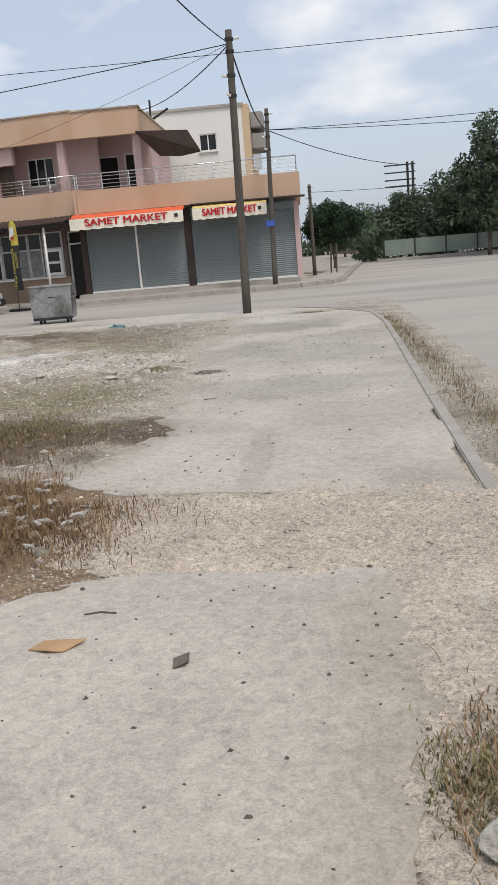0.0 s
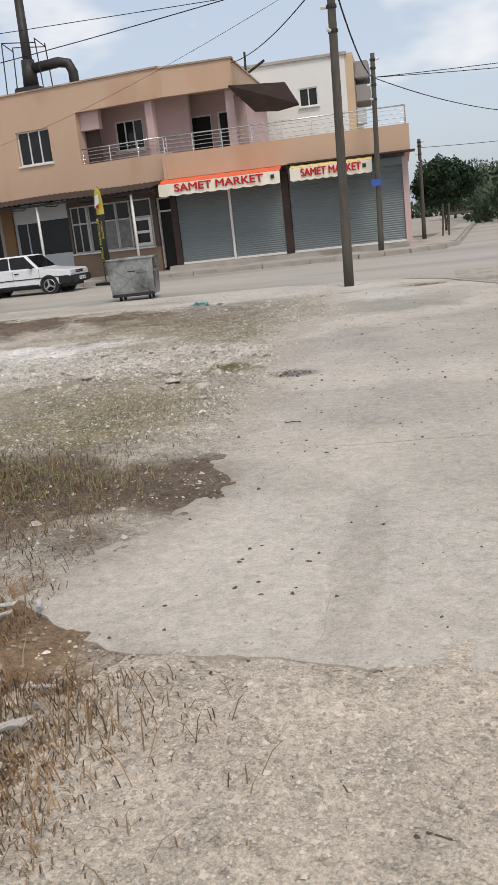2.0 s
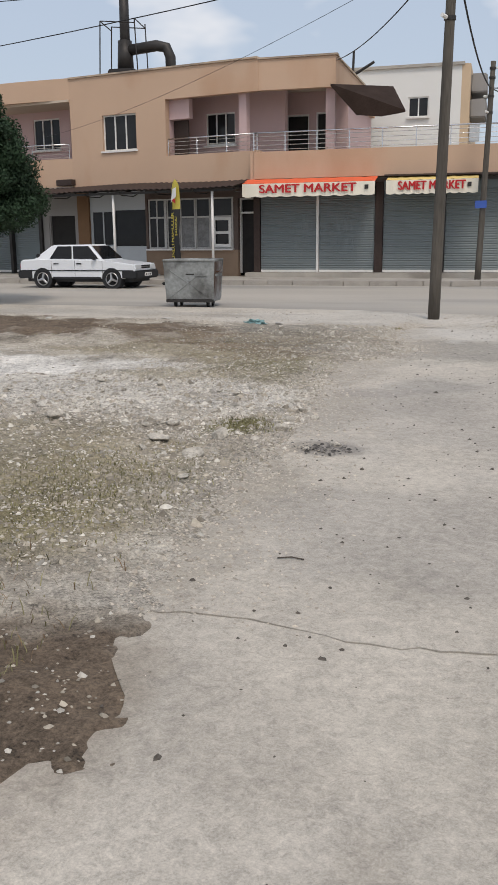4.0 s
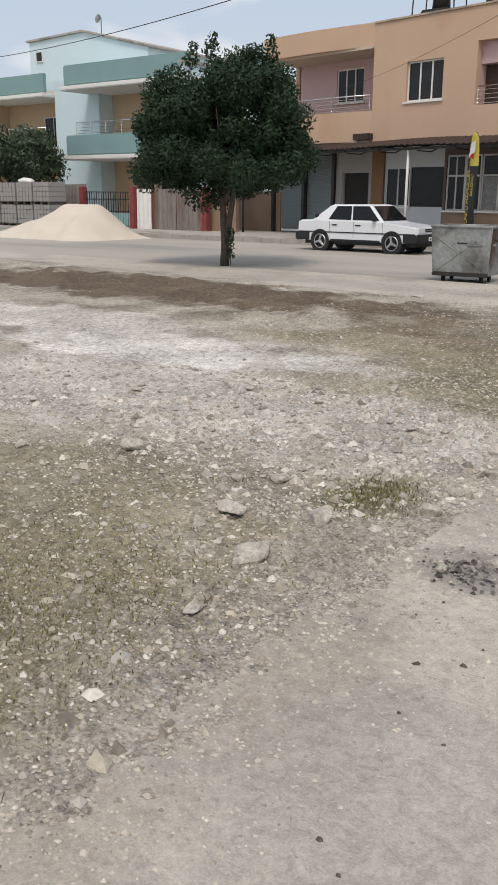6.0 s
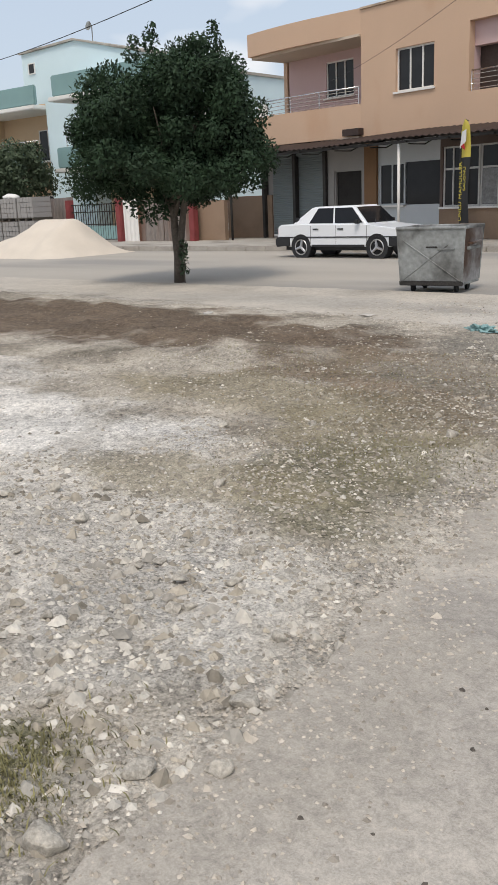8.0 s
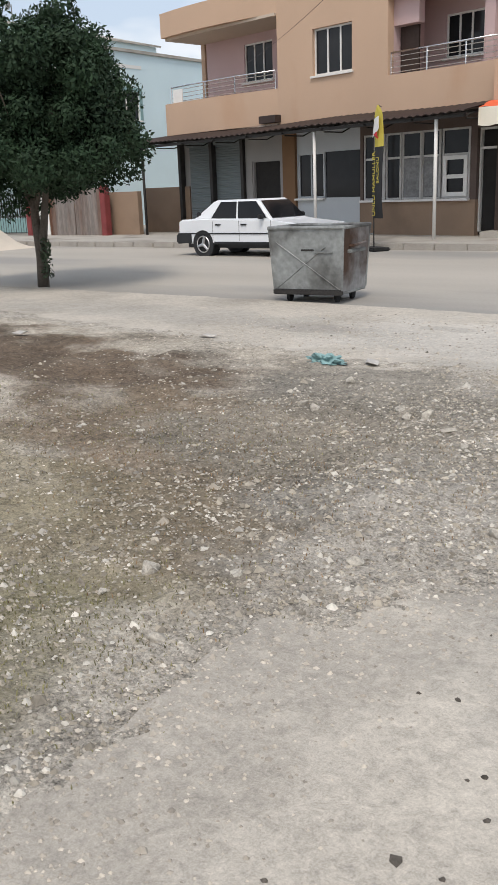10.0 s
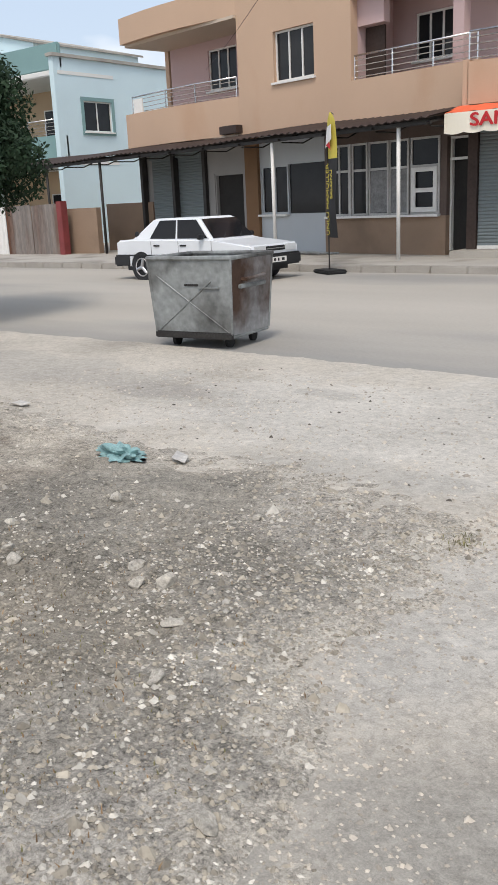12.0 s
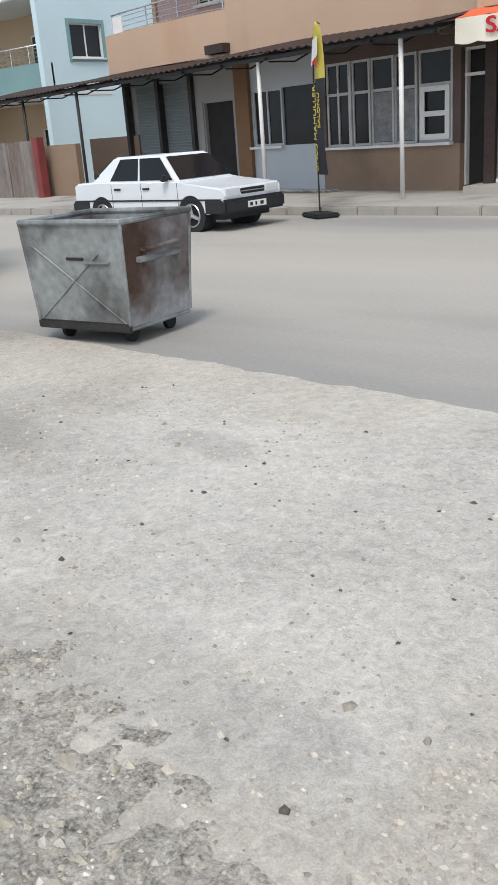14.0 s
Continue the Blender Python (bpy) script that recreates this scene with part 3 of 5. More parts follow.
box(bm, -13.6, -13.4, 0.0, 9.5, 6.5, 7.25, ML)
box(bm, -13.6, -13.4, 0.0, 1.6, 3.4, 4.42, ML)
part("balcony_front", bm, PEACH, house, "curved peach balcony front and parapet")
part("balcony_soffit", box(B(), -13.55, -8.1, -0.1, 1.6, 3.3, 3.42, ML), CREAM, house)
part("balcony_soffit", box(B(), -13.55, -8.1, -0.1, 1.6, 6.42, 6.5, ML), CREAM, house)
bm = B()
box(bm, -13.6, -13.4, 1.5, 9.5, 3.4, 6.5, ML)
box(bm, -13.6, 0, 9.4, 9.6, 0.15, 7.2, ML)
box(bm, -13.6, -13.4, 0.5, 9.5, 0.15, 3.4, ML)
box(bm, 8.1, 8.3, 0.25, 8.0, 0.15, 3.4, MR)
box(bm, 0, 8.3, 8.0, 8.2, 0.15, 4.1, MR)
part("side_wall", bm, PEACH, house)


def window(x0, x1, z0, z1, y, M, parent, bars=2, sill=True, frame_mat=WHITEPAINT, cross=(), name="window"):
    w = part(name, panel(B(), x0, x1, z0, z1, y, y + 0.07, [(x0 + 0.05 + (x1 - x0 - 0.05) * i / (bars + 1), x0 + (x1 - x0 - 0.05) * (i + 1) / (bars + 1), z0 + 0.05, z1 - 0.05) for i in range(bars + 1)], M), frame_mat, parent, "white window frame")
    bm = B()
    for i in range(bars + 1):
        a, b = x0 + 0.05 + (x1 - x0 - 0.05) * i / (bars + 1), x0 + (x1 - x0 - 0.05) * (i + 1) / (bars + 1)
        box(bm, a, b, y + 0.03, y + 0.04, z0 + 0.05, z1 - 0.05, M)
        part("pane", bm, GLASS, w)
        bm = B()
    bm.free()
    for z in cross:
        part("crossbar", box(B(), x0 + 0.03, x1 - 0.03, y - 0.005, y + 0.065, z - 0.03, z + 0.03, M), frame_mat, w)
    if sill:
        part("sill", box(B(), x0 - 0.06, x1 + 0.06, y - 0.16, y + 0.05, z0 - 0.06, z0 - 0.003, M), WHITEPAINT, w)
    return w


def door(x0, x1, z0, z1, y, M, parent, material=DARK, frame_mat=WHITEPAINT):
    # near-black slab fills the doorway, its colour standing for the shade indoors
    d = part("door", box(B(), x0 + 0.05, x1 - 0.05, y + 0.1, y + 0.14, z0, z1 - 0.05, M), material, parent, "doorway filled near black for indoor shade")
    bm = B()
    box(bm, x0, x0 + 0.05, y, y + 0.1, z0, z1, M)
    box(bm, x1 - 0.05, x1, y, y + 0.1, z0, z1, M)
    box(bm, x0 + 0.05, x1 - 0.05, y, y + 0.1, z1 - 0.05, z1, M)
    part("door_frame", bm, frame_mat, d)
    return d


window(*WIN, 0.1, ML, house)
window(*LW, 1.65, ML, house)
window(*BW, 1.55, ML, house)
door(*BD, 1.55, ML, house)
door(*LD1, 2.75, MR, house)
door(*LD2, 2.75, MR, house)
# added dark panel whose colour stands for a shaded opening beside the railing
part("loggia_dark_panel", box(B(), -3.72, -3.1, 0.52, 0.58, 4.3, 5.54, ML), BROWNTIN, house, "dark panel standing for the shaded opening at the balcony end")


def railing(points, z0, z1, M, parent, bars=4, step=1.1):
    r = part("railing", tube(B(), [(x, y, z1) for x, y in points], 0.025, M=M), CHROME, parent, "stainless steel balcony railing", True)
    for i in range(bars):
        z = z0 + (z1 - z0) * (i + 0.5) / (bars + 0.3)
        part("rail_bar", tube(B(), [(x, y, z) for x, y in points], 0.011, 6, M=M), CHROME, r)
    for (xa, ya), (xb, yb) in zip(points, points[1:]):
        n = max(1, round(math.hypot(xb - xa, yb - ya) / step))
        for i in range(n + 1):
            x, y = xa + (xb - xa) * i / n, ya + (yb - ya) * i / n
            part("rail_post", tube(B(), [(x, y, z0 - 0.02), (x, y, z1)], 0.018, 6, M=M), CHROME, r)
    return r


railing([(-3.72, 0.1), (-0.05, 0.1)], 4.32, 4.88, ML, house)
railing([(0.0, -0.4), (8.5, -0.4), (8.5, 6)], 4.22, 4.82, MR, house)
railing([(-13.5, 0.0), (-11.5, -0.1), (-10, -0.1), (-8.3, 0.1)], 4.42, 4.95, ML, house, step=2)
part("cloth", box(B(), -13.2, -12.7, -0.16, -0.12, 4.3, 4.85, ML), WHITEPAINT, house, "white cloth over the rail")
# small dark vent over the awning
part("vent", box(B(), -8.75, -8.0, -0.25, 0.0, 3.45, 3.66, ML), BROWNTIN, house, "small brown vent box")

# ground floor of the left wing
SHOPBROWN = mat("dark brown shop front paint", (0.12, 0.088, 0.075), 0.75, var=0.2, scale=2, fine=30)
CURTAIN = mat("dusty pane with a curtain behind", (0.20, 0.20, 0.20), 0.35, var=0.35, scale=5, fine=18, bump=0)
FRAMEGREY = mat("dusty white window frame", (0.50, 0.49, 0.47), 0.6, var=0.15, scale=4, fine=30, bump=0.05)
SW, SD, W2, D2 = (-4.75, -1.05, 1.1, 2.85), (-0.85, -0.15, 0.25, 2.8), (-7.4, -4.85, 1.2, 2.5), (-9.55, -8.2, 0.2, 2.4)
bm = B()
panel(bm, -4.85, 0.0, 0.1, 1.06, 0.1, 0.3, [(SD[0], SD[1], 0.0, 2.8)], ML)
part("shop_base_wall", bm, BROWNWALL, house, "brown rendered base wall")
bm = B()
panel(bm, -4.85, 0.0, 1.06, 3.3, 0.12, 0.3, [SW, SD], ML)
part("shop_wall", bm, SHOPBROWN, house, "dark brown shop front")
bm = B()
panel(bm, -7.45, -4.85, 0.1, 3.3, 0.12, 0.3, [W2], ML)
part("shop_wall", bm, PALEPANEL, house, "pale grey shop front panel")
part("pier", box(B(), -8.0, -7.45, 0.02, 0.4, 0.1, 3.3, ML), mat("ochre brown pier", (0.21, 0.12, 0.065), 0.85, var=0.15, scale=2, fine=40), house, "ochre brown pier")
bm = B()
panel(bm, -9.9, -8.0, 0.1, 3.3, 0.12, 0.3, [D2], ML)
part("shop_wall", bm, GREYWALL, house)
# near-black boxes behind the shop front, the shade inside given as colour
part("shade_backing", box(B(), -9.8, -0.1, 0.9, 1.0, 0.1, 3.3, ML), DARK, house)
part("shade_backing", box(B(), -9.8, 0.0, 0.3, 1.0, 3.25, 3.3, ML), DARK, house)
for x0, x1, bars in ((-4.72, -3.98, 1), (-3.9, -3.36, 0), (-3.32, -2.66, 0), (-2.64, -2.02, 0), (-1.96, -1.08, 0)):
    w = window(x0, x1, SW[2], SW[3], 0.14, ML, house, bars=bars, cross=(2.2,), frame_mat=FRAMEGREY)
    if -3.4 < x0 < -2.5:
        part("curtain_pane", box(B(), x0 + 0.06, x1 - 0.06, 0.155, 0.165, SW[2] + 0.06, 2.16, ML), CURTAIN, w, "dusty pane with a pale curtain")
    if x0 > -2:
        part("casement", panel(B(), x0 + 0.06, x1 - 0.05, SW[2] + 0.05, 2.17, 0.1, 0.138, [(x0 + 0.17, x1 - 0.16, SW[2] + 0.16, 1.6), (x0 + 0.17, x1 - 0.16, 1.7, 2.07)], ML), WHITEPAINT, w, "white casement with two panes")
    part("mullion", box(B(), x1 - 0.005, x1 + 0.075 if x1 > -4 and x1 < -3.9 else x1 + 0.035, 0.1, 0.135, SW[2], SW[3], ML), FRAMEGREY, w)
window(W2[0], -6.3, W2[2], W2[3], 0.14, ML, house, bars=1, frame_mat=PALEPANEL)
part("pane", box(B(), -6.28, W2[1], 0.2, 0.21, W2[2], W2[3], ML), GLASS, house)
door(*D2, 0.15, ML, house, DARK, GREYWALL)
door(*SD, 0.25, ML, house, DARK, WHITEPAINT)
part("door_transom", box(B(), SD[0] + 0.03, SD[1] - 0.03, 0.2, 0.28, 2.28, 2.34, ML), WHITEPAINT, house)
part("step", box(B(), -0.3, 8.4, -0.6, 0.25, 0.12, 0.3, MR, bev=0.015), PAVE, house, "concrete step before the shutters")


def shutter(x0, x1, z0, z1, y, M, parent):
    """A roller shutter of bowed slats, with its bottom rail."""
    bm = B()
    n = int((z1 - z0) / 0.075)
    rows = []
    for i in range(n * 3 + 1):
        z = z0 + (z1 - z0) * i / (n * 3)
        d = (0.0, -0.016, -0.012)[i % 3]
        rows.append((bm.verts.new(M @ Vector((x0, y + d, z))), bm.verts.new(M @ Vector((x1, y + d, z)))))
    for (a, b), (c, d) in zip(rows, rows[1:]):
        bm.faces.new((a, b, d, c))
    s = part("roller_shutter", bm, SHUTTER, parent, "closed grey metal roller shutter")
    part("bottom_rail", box(B(), x0, x1, y - 0.04, y + 0.02, z0 - 0.05, z0 + 0.025, M), WHITEPAINT, s)
    part("shutter_box", box(B(), x0, x1, y - 0.12, y + 0.2, z1 - 0.02, z1 + 0.25, M), SHUTTER, s)
    return s


for a, b in ((0.12, 2.05), (2.15, 4.0), (4.3, 6.15), (6.3, 8.3)):
    shutter(a, b, 0.36, 2.95, 0.0, MR, house)
bm = B()
panel(bm, 0.0, 8.4, 0.3, 3.36, 0.06, 0.3, (), MR)
part("shutter_wall", bm, GREYWALL, house)
for a, w, m in ((-0.12, 0.22, BROWNTIN), (2.06, 0.08, WHITEPAINT), (4.03, 0.25, BROWNTIN), (6.17, 0.11, DARKSTEEL), (8.3, 0.2, PINK)):
    part("pillar", box(B(), a, a + w, -0.08, 0.07, 0.3, 3.2, MR), m, house)
for a, b in ((-12.9, -11.6), (-11.5, -9.95)):
    shutter(a, b, 0.25, 3.0, 0.2, ML, house)
for a in (-13.35, -11.6, -10.0):
    part("pillar", box(B(), a, a + 0.14, 0.0, 0.2, 0.15, 3.3, ML), DARKSTEEL, house)
part("shutter_wall", box(B(), -13.4, -9.9, 0.24, 0.35, 0.1, 3.3, ML), GREYWALL, house)

# corrugated canopy along the left wing
canopy = empty("shop_canopy", "long brown corrugated tin canopy on steel posts over the pavement", "canopy", Matrix.Translation(S))
for sx0, sx1 in ((-20.4, 0.05),):
    bm = B()
    n = 340
    top, low = [], []
    for i in range(n + 1):
        x = sx0 + (sx1 - sx0) * i / n
        w = 0.02 * math.sin(i * math.pi / 2 + 0.4) + 0.025 * math.sin(x * 0.9)
        top.append((bm.verts.new(ML @ Vector((x, 0.1, 3.42 + w))), bm.verts.new(ML @ Vector((x, -1.75, 3.1 + w)))))
        low.append((bm.verts.new(ML @ Vector((x, 0.1, 3.405 + w))), bm.verts.new(ML @ Vector((x, -1.75, 3.085 + w)))))
    for i in range(n):
        bm.faces.new((top[i][0], top[i][1], top[i + 1][1], top[i + 1][0]))
        bm.faces.new((low[i][1], low[i][0], low[i + 1][0], low[i + 1][1]))
        bm.faces.new((top[i][1], low[i][1], low[i + 1][1], top[i + 1][1]))
    part("tin_roof", bm, BROWNTIN, canopy)
part("front_beam", box(B(), -20.4, 0.0, -1.62, -1.56, 2.96, 3.04, ML), DARKSTEEL, canopy)
part("front_beam", box(B(), -20.4, 0.0, -1.0, -0.95, 3.1, 3.16, ML), DARKSTEEL, canopy)
for x in [-20.2 + 1.55 * i for i in range(14)]:
    bm = B()
    tube(bm, [(x, -1.7, 2.98), (x, 0.1, 3.3)], 0.025, 6, M=ML)
    tube(bm, [(x, -1.55, 2.93), (x, -0.8, 2.93), (x, 0.1, 3.28)], 0.018, 6, M=ML)
    part("truss", bm, DARKSTEEL, canopy)
for x, m in ((-5.07, WHITEPAINT), (-0.92, WHITEPAINT), (-13.3, DARKSTEEL), (-16.8, DARKSTEEL), (-20.1, BROWNTIN)):
    part("post", tube(B(), [(x, -1.55, 0.15), (x, -1.55, 2.98)], 0.045, 10, M=ML), m, canopy, smooth=True)


def shop_awning(x0, x1, cloth, label):
    aw = empty("shop_awning", label, "awning", Matrix.Translation(S), "shop awnings")
    bm = B()
    n = 60
    rows = []
    for i in range(n + 1):
        x = x0 + (x1 - x0) * i / n
        s = 0.02 * math.sin(i * 0.9)
        rows.append([bm.verts.new(MR @ Vector(p)) for p in ((x, -0.5, 3.345 + s * 0.3), (x, -1.15, 3.175 + s * 0.5), (x, -1.165, 3.165 + s * 0.5), (x, -0.5, 3.33 + s * 0.3))])
    for a, b in zip(rows, rows[1:]):
        for k in range(3):
            bm.faces.new((a[k], a[k + 1], b[k + 1], b[k]))
    part("awning_top", bm, cloth, aw)
    bm = B()
    rows = []
    for i in range(n + 1):
        x = x0 + (x1 - x0) * i / n
        y = -1.17 + 0.012 * math.sin(i * 0.7)
        z = 2.77 - 0.035 * abs(math.sin(i * math.pi / 6))
        rows.append([bm.verts.new(MR @ Vector(p)) for p in ((x, -1.165, 3.165), (x, y, z), (x, y + 0.01, z), (x, -1.15, 3.165))])
    for a, b in zip(rows, rows[1:]):
        for k in range(3):
            bm.faces.new((a[k], a[k + 1], b[k + 1], b[k]))
    part("valance", bm, CREAMAWN, aw, "cream scalloped valance")
    L = x1 - x0
    for dx, dz, dy in ((-0.013, 0.0, 0.0), (0.0, 0.008, 0.002), (0.013, -0.008, 0.004)):
        letters("SAMET MARKET", 0.36, REDLETTER, aw, MR @ Matrix.Translation(((x0 + x1) / 2 + dx, -1.2 - dy, 2.985 + dz)) @ Matrix.Rotation(radians(90), 4, "X"), squeeze=L * 0.78 / 2.72)
    part("badge", box(B(), x1 - 0.32, x1 - 0.2, -1.2, -1.185, 2.93, 3.06, MR), DARKSTEEL, aw)
    part("arm", tube(B(), [(x0 + 0.1, -1.1, 3.13), (x0 + 0.1, -0.1, 2.98)], 0.02, 6, M=MR), DARKSTEEL, aw)
    part("arm", tube(B(), [(x1 - 0.1, -1.1, 3.13), (x1 - 0.1, -0.1, 2.98)], 0.02, 6, M=MR), DARKSTEEL, aw)


shop_awning(-0.2, 4.15, REDAWN, "red and cream cloth awning with red lettering over the shutters")
shop_awning(4.5, 7.3, YELLOWAWN, "yellow and cream cloth awning with red lettering over the shutters")
# tin strip under the terrace, brown roof over the terrace corner
bm = B()
prism(bm, [(4.4, 3.37), (8.75, 3.35), (8.75, 3.3), (4.4, 3.32)], -0.85, -0.1, MR)
part("tin_edge", bm, BROWNTIN, house, "rusty tin edge under the terrace")
bm = B()
vs = [bm.verts.new(MR @ Vector(p)) for p in ((2.5, 1.6, 6.42), (4.3, 1.6, 6.36), (4.95, -0.4, 5.32), (4.2, -0.4, 5.22), (3.4, -0.4, 5.3), (2.55, -0.4, 6.22))]
ws = [bm.verts.new(v.co - Vector((0, 0, 0.06))) for v in vs]
bm.faces.new((vs[0], vs[1], vs[5]))
bm.faces.new((vs[1], vs[2], vs[3], vs[4], vs[5]))
bm.faces.new((ws[5], ws[1], ws[0]))
bm.faces.new((ws[5], ws[4], ws[3], ws[2], ws[1]))
for i in range(6):
    j = (i + 1) % 6
    bm.faces.new((vs[j], vs[i], ws[i], ws[j]))
part("terrace_roof", bm, mat("dark weathered tarpaulin", (0.04, 0.027, 0.022), 0.95, var=0.3, scale=2, fine=30, spec=0.1), house, "sagging brown tin terrace roof")

# ---- chimney stack on the roof ----
stack = empty("roof_chimney", "black steel flue stack with an elbow pipe on a roof platform", "chimney", Matrix.Translation((-15.2, 38.2, 6.72)))
part("flue", tube(B(), [(0, 0, 1.0), (0.02, 0, 4.5)], 0.2, 16, 0.17), DARKSTEEL, stack, smooth=True)
part("burner_box", box(B(), -0.55, 0.5, -0.5, 0.5, 0.3, 1.05, bev=0.05), DARKSTEEL, stack)
part("duct", tube(B(), [(0.1, 0, 1.75), (1.3, 0, 1.85), (1.7, 0, 1.75), (1.85, 0, 1.4), (1.85, 0, 0.2)], 0.2, 14), DARKSTEEL, stack, smooth=True)
part("platform", box(B(), -1.1, 2.0, -0.7, 0.7, 0.1, 0.34), DARKSTEEL, stack)
part("collar", tube(B(), [(0, 0, 1.0), (0, 0, 2.1)], 0.32, 16, 0.26), DARKSTEEL, stack, smooth=True)
for x in (-0.9, 0.75):
    for y in (-0.5, 0.5):
        part("strut", tube(B(), [(x, y, 0.0), (x * 0.85, y, 2.75)], 0.025, 6), DARKSTEEL, stack)
for a, b in (((-0.77, -0.5), (0.64, -0.5)), ((-0.77, 0.5), (0.64, 0.5)), ((-0.77, -0.5), (-0.77, 0.5)), ((0.64, -0.5), (0.64, 0.5))):
    part("strut", tube(B(), [(*a, 2.75), (*b, 2.6)], 0.02, 6), DARKSTEEL, stack)
tank = empty("roof_water_tank", "pale grey box water tank on the roof", "tank", Matrix.Translation((-9.5, 40.0, 6.7)))
part("tank_body", box(B(), -0.5, 0.5, -0.35, 0.35, 0.6, 1.35, bev=0.05), PALEPANEL, tank)
for x in (-0.4, 0.4):
    part("leg", box(B(), x - 0.03, x + 0.03, -0.3, 0.3, 0.0, 0.62), DARKSTEEL, tank)

aerial = empty("roof_aerial", "dark steel pole and crossbar at the roof corner", "aerial", Matrix.Translation(S) @ MR)
part("pole", tube(B(), [(2.5, 4.0, 6.3), (2.55, 4.0, 8.0)], 0.045, 8), DARKSTEEL, aerial)
part("crossbar", tube(B(), [(2.2, 4.0, 7.0), (3.3, 4.0, 7.6)], 0.05, 8), DARKSTEEL, aerial)

# ---- white building behind ----
back = empty("white_building", "plain white three storey building with a flat roof", "building", Matrix.Translation(S) @ MR)
part("wall", panel(B(), 1.0, 6.1, 0.1, 8.3, 9.6, 9.85, [(3.95, 4.8, 6.35, 7.15)]), WHITEWALL, back)
part("roof", box(B(), 0.9, 6.2, 9.5, 18, 8.3, 8.42), PAVE, back)
part("side_wall", box(B(), 6.1, 6.45, 9.6, 18, 0.1, 8.35), YELLOW, back, "ochre corner")
part("side_wall", box(B(), 1.0, 1.25, 9.85, 18, 0.1, 8.3), WHITEWALL, back)
window(3.95, 4.8, 6.35, 7.15, 9.65, I4, back, bars=1)
for z in (7.3, 6.3):
    part("balcony", box(B(), 6.45, 7.1, 10.2, 12.5, z, z + 0.75, bev=0.05), GREYWALL, back)
part("condenser", box(B(), 6.5, 6.9, 9.6, 10.0, 5.3, 6.0, bev=0.02), PALEPANEL, back)

# ---- pale blue house ----
blue = empty("blue_house", "pale blue three storey house with grey green balcony fronts", "building", Matrix.Translation((-28.7, 40.0, 0)))
BWIN = (1.4, 2.95, 4.62, 5.8)
SIDE = Matrix.Rotation(radians(90), 4, "Z")
part("side_wall", panel(B(), 0.0, 12, 0.0, 7.35, 0, 0.25, [BWIN], SIDE), BLUEWALL, blue, "pale blue side wall")
window(*BWIN, 0.06, SIDE, blue, bars=1)
part("window_surround", panel(B(), 1.26, 3.09, 4.48, 5.94, -0.04, -0.003, [BWIN], SIDE), TEAL, blue, "grey green window surround")
part("roof_edge", box(B(), -0.1, 12.1, -0.1, 0.3, 7.35, 7.47, SIDE), PAVE, blue)
part("roof", box(B(), -8.0, -0.3, 3.5, 12, 7.15, 7.33), PAVE, blue)
part("wall", box(B(), -8.0, -0.26, 3.2, 3.45, 0, 7.14), YELLOW, blue, "ochre recessed front wall")
part("wall", box(B(), -11.5, -8.0, 2.2, 12, 0, 7.6), BLUEWALL, blue)
part("attic", box(B(), -16.8, -7.0, 5.0, 12, 7.3, 9.2), BLUEWALL, blue)
part("attic_gable", prism(B(), [(-16.8, 9.2), (-7.0, 9.2), (-7.0, 9.25), (-12.0, 10.45), (-16.8, 10.3)], 5.0, 12), BLUEWALL, blue)
part("attic_roof", prism(B(), [(-16.95, 10.31), (-12.0, 10.46), (-6.8, 9.22), (-6.8, 9.32), (-12.0, 10.56), (-16.95, 10.41)], 4.85, 12.2), PAVE, blue)
part("aerial", tube(B(), [(-11.6, 6.0, 10.4), (-11.6, 6.0, 11.3)], 0.03, 6), GALV, blue, "roof aerial with a small dish")
part("dish", tube(B(), [(-11.6, 5.9, 11.2), (-11.6, 5.75, 11.22)], 0.06, 14, 0.24), GALV, blue)
window(-16.2, -15.6, 9.15, 9.75, 4.93, I4, blue, bars=0, sill=False)
for z, lab in ((6.9, "upper"), (3.5, "lower")):
    for x0, x1, y0, y1 in ((-8.6, 0.0, 0.3, 3.2), (-17.8, -11.5, 1.5, 4.0)):
        part("balcony_front", box(B(), x0, x1, y0, y0 + 0.2, z, z + 1.0, bev=0.06), TEAL, blue, "grey green balcony front")
        part("balcony_slab", box(B(), x0 - 0.15, x1 + 0.02, y0 - 0.15, y1, z - 0.22, z - 0.004, bev=0.04), WHITEWALL, blue)
part("wall", box(B(), -17.8, -11.5, 4.0, 4.3, 0, 7.3), YELLOW, blue)
part("wall", box(B(), -24, -17.8, 2.2, 12, 0, 7.3), YELLOW, blue)
for x, z in ((-14.5, 4.2), (-4.5, 4.2), (-4.5, 0.6), (-14.5, 0.6)):
    y = 3.92 if x < -10 else 3.12
    window(x, x + 1.6, z, z + 1.7, y, I4, blue, bars=1)
railing([(-17.6, 1.55), (-11.6, 1.55)], 4.5, 5.1, I4, blue)
railing([(-7.8, 0.35), (-0.1, 0.35)], 4.5, 5.1, I4, blue)

# ---- fence, gate and yard wall ----
fence = empty("tin_fence", "rusty corrugated tin fence panels with maroon posts", "fence", Matrix.Translation((-27.4, 35.2, 0.0)))


def tin(x0, x1, z1, y=0.0):
    bm = B()
    n = int((x1 - x0) / 0.05)
    rows = [[bm.verts.new((x0 + (x1 - x0) * i / n, y + 0.02 * math.sin(i * 1.3), z)) for z in (0.15, z1 + 0.03 * math.sin(i * 0.06))] for i in range(n + 1)]
    for a, b in zip(rows, rows[1:]):
        bm.faces.new((a[0], b[0], b[1], a[1]))
    return bm


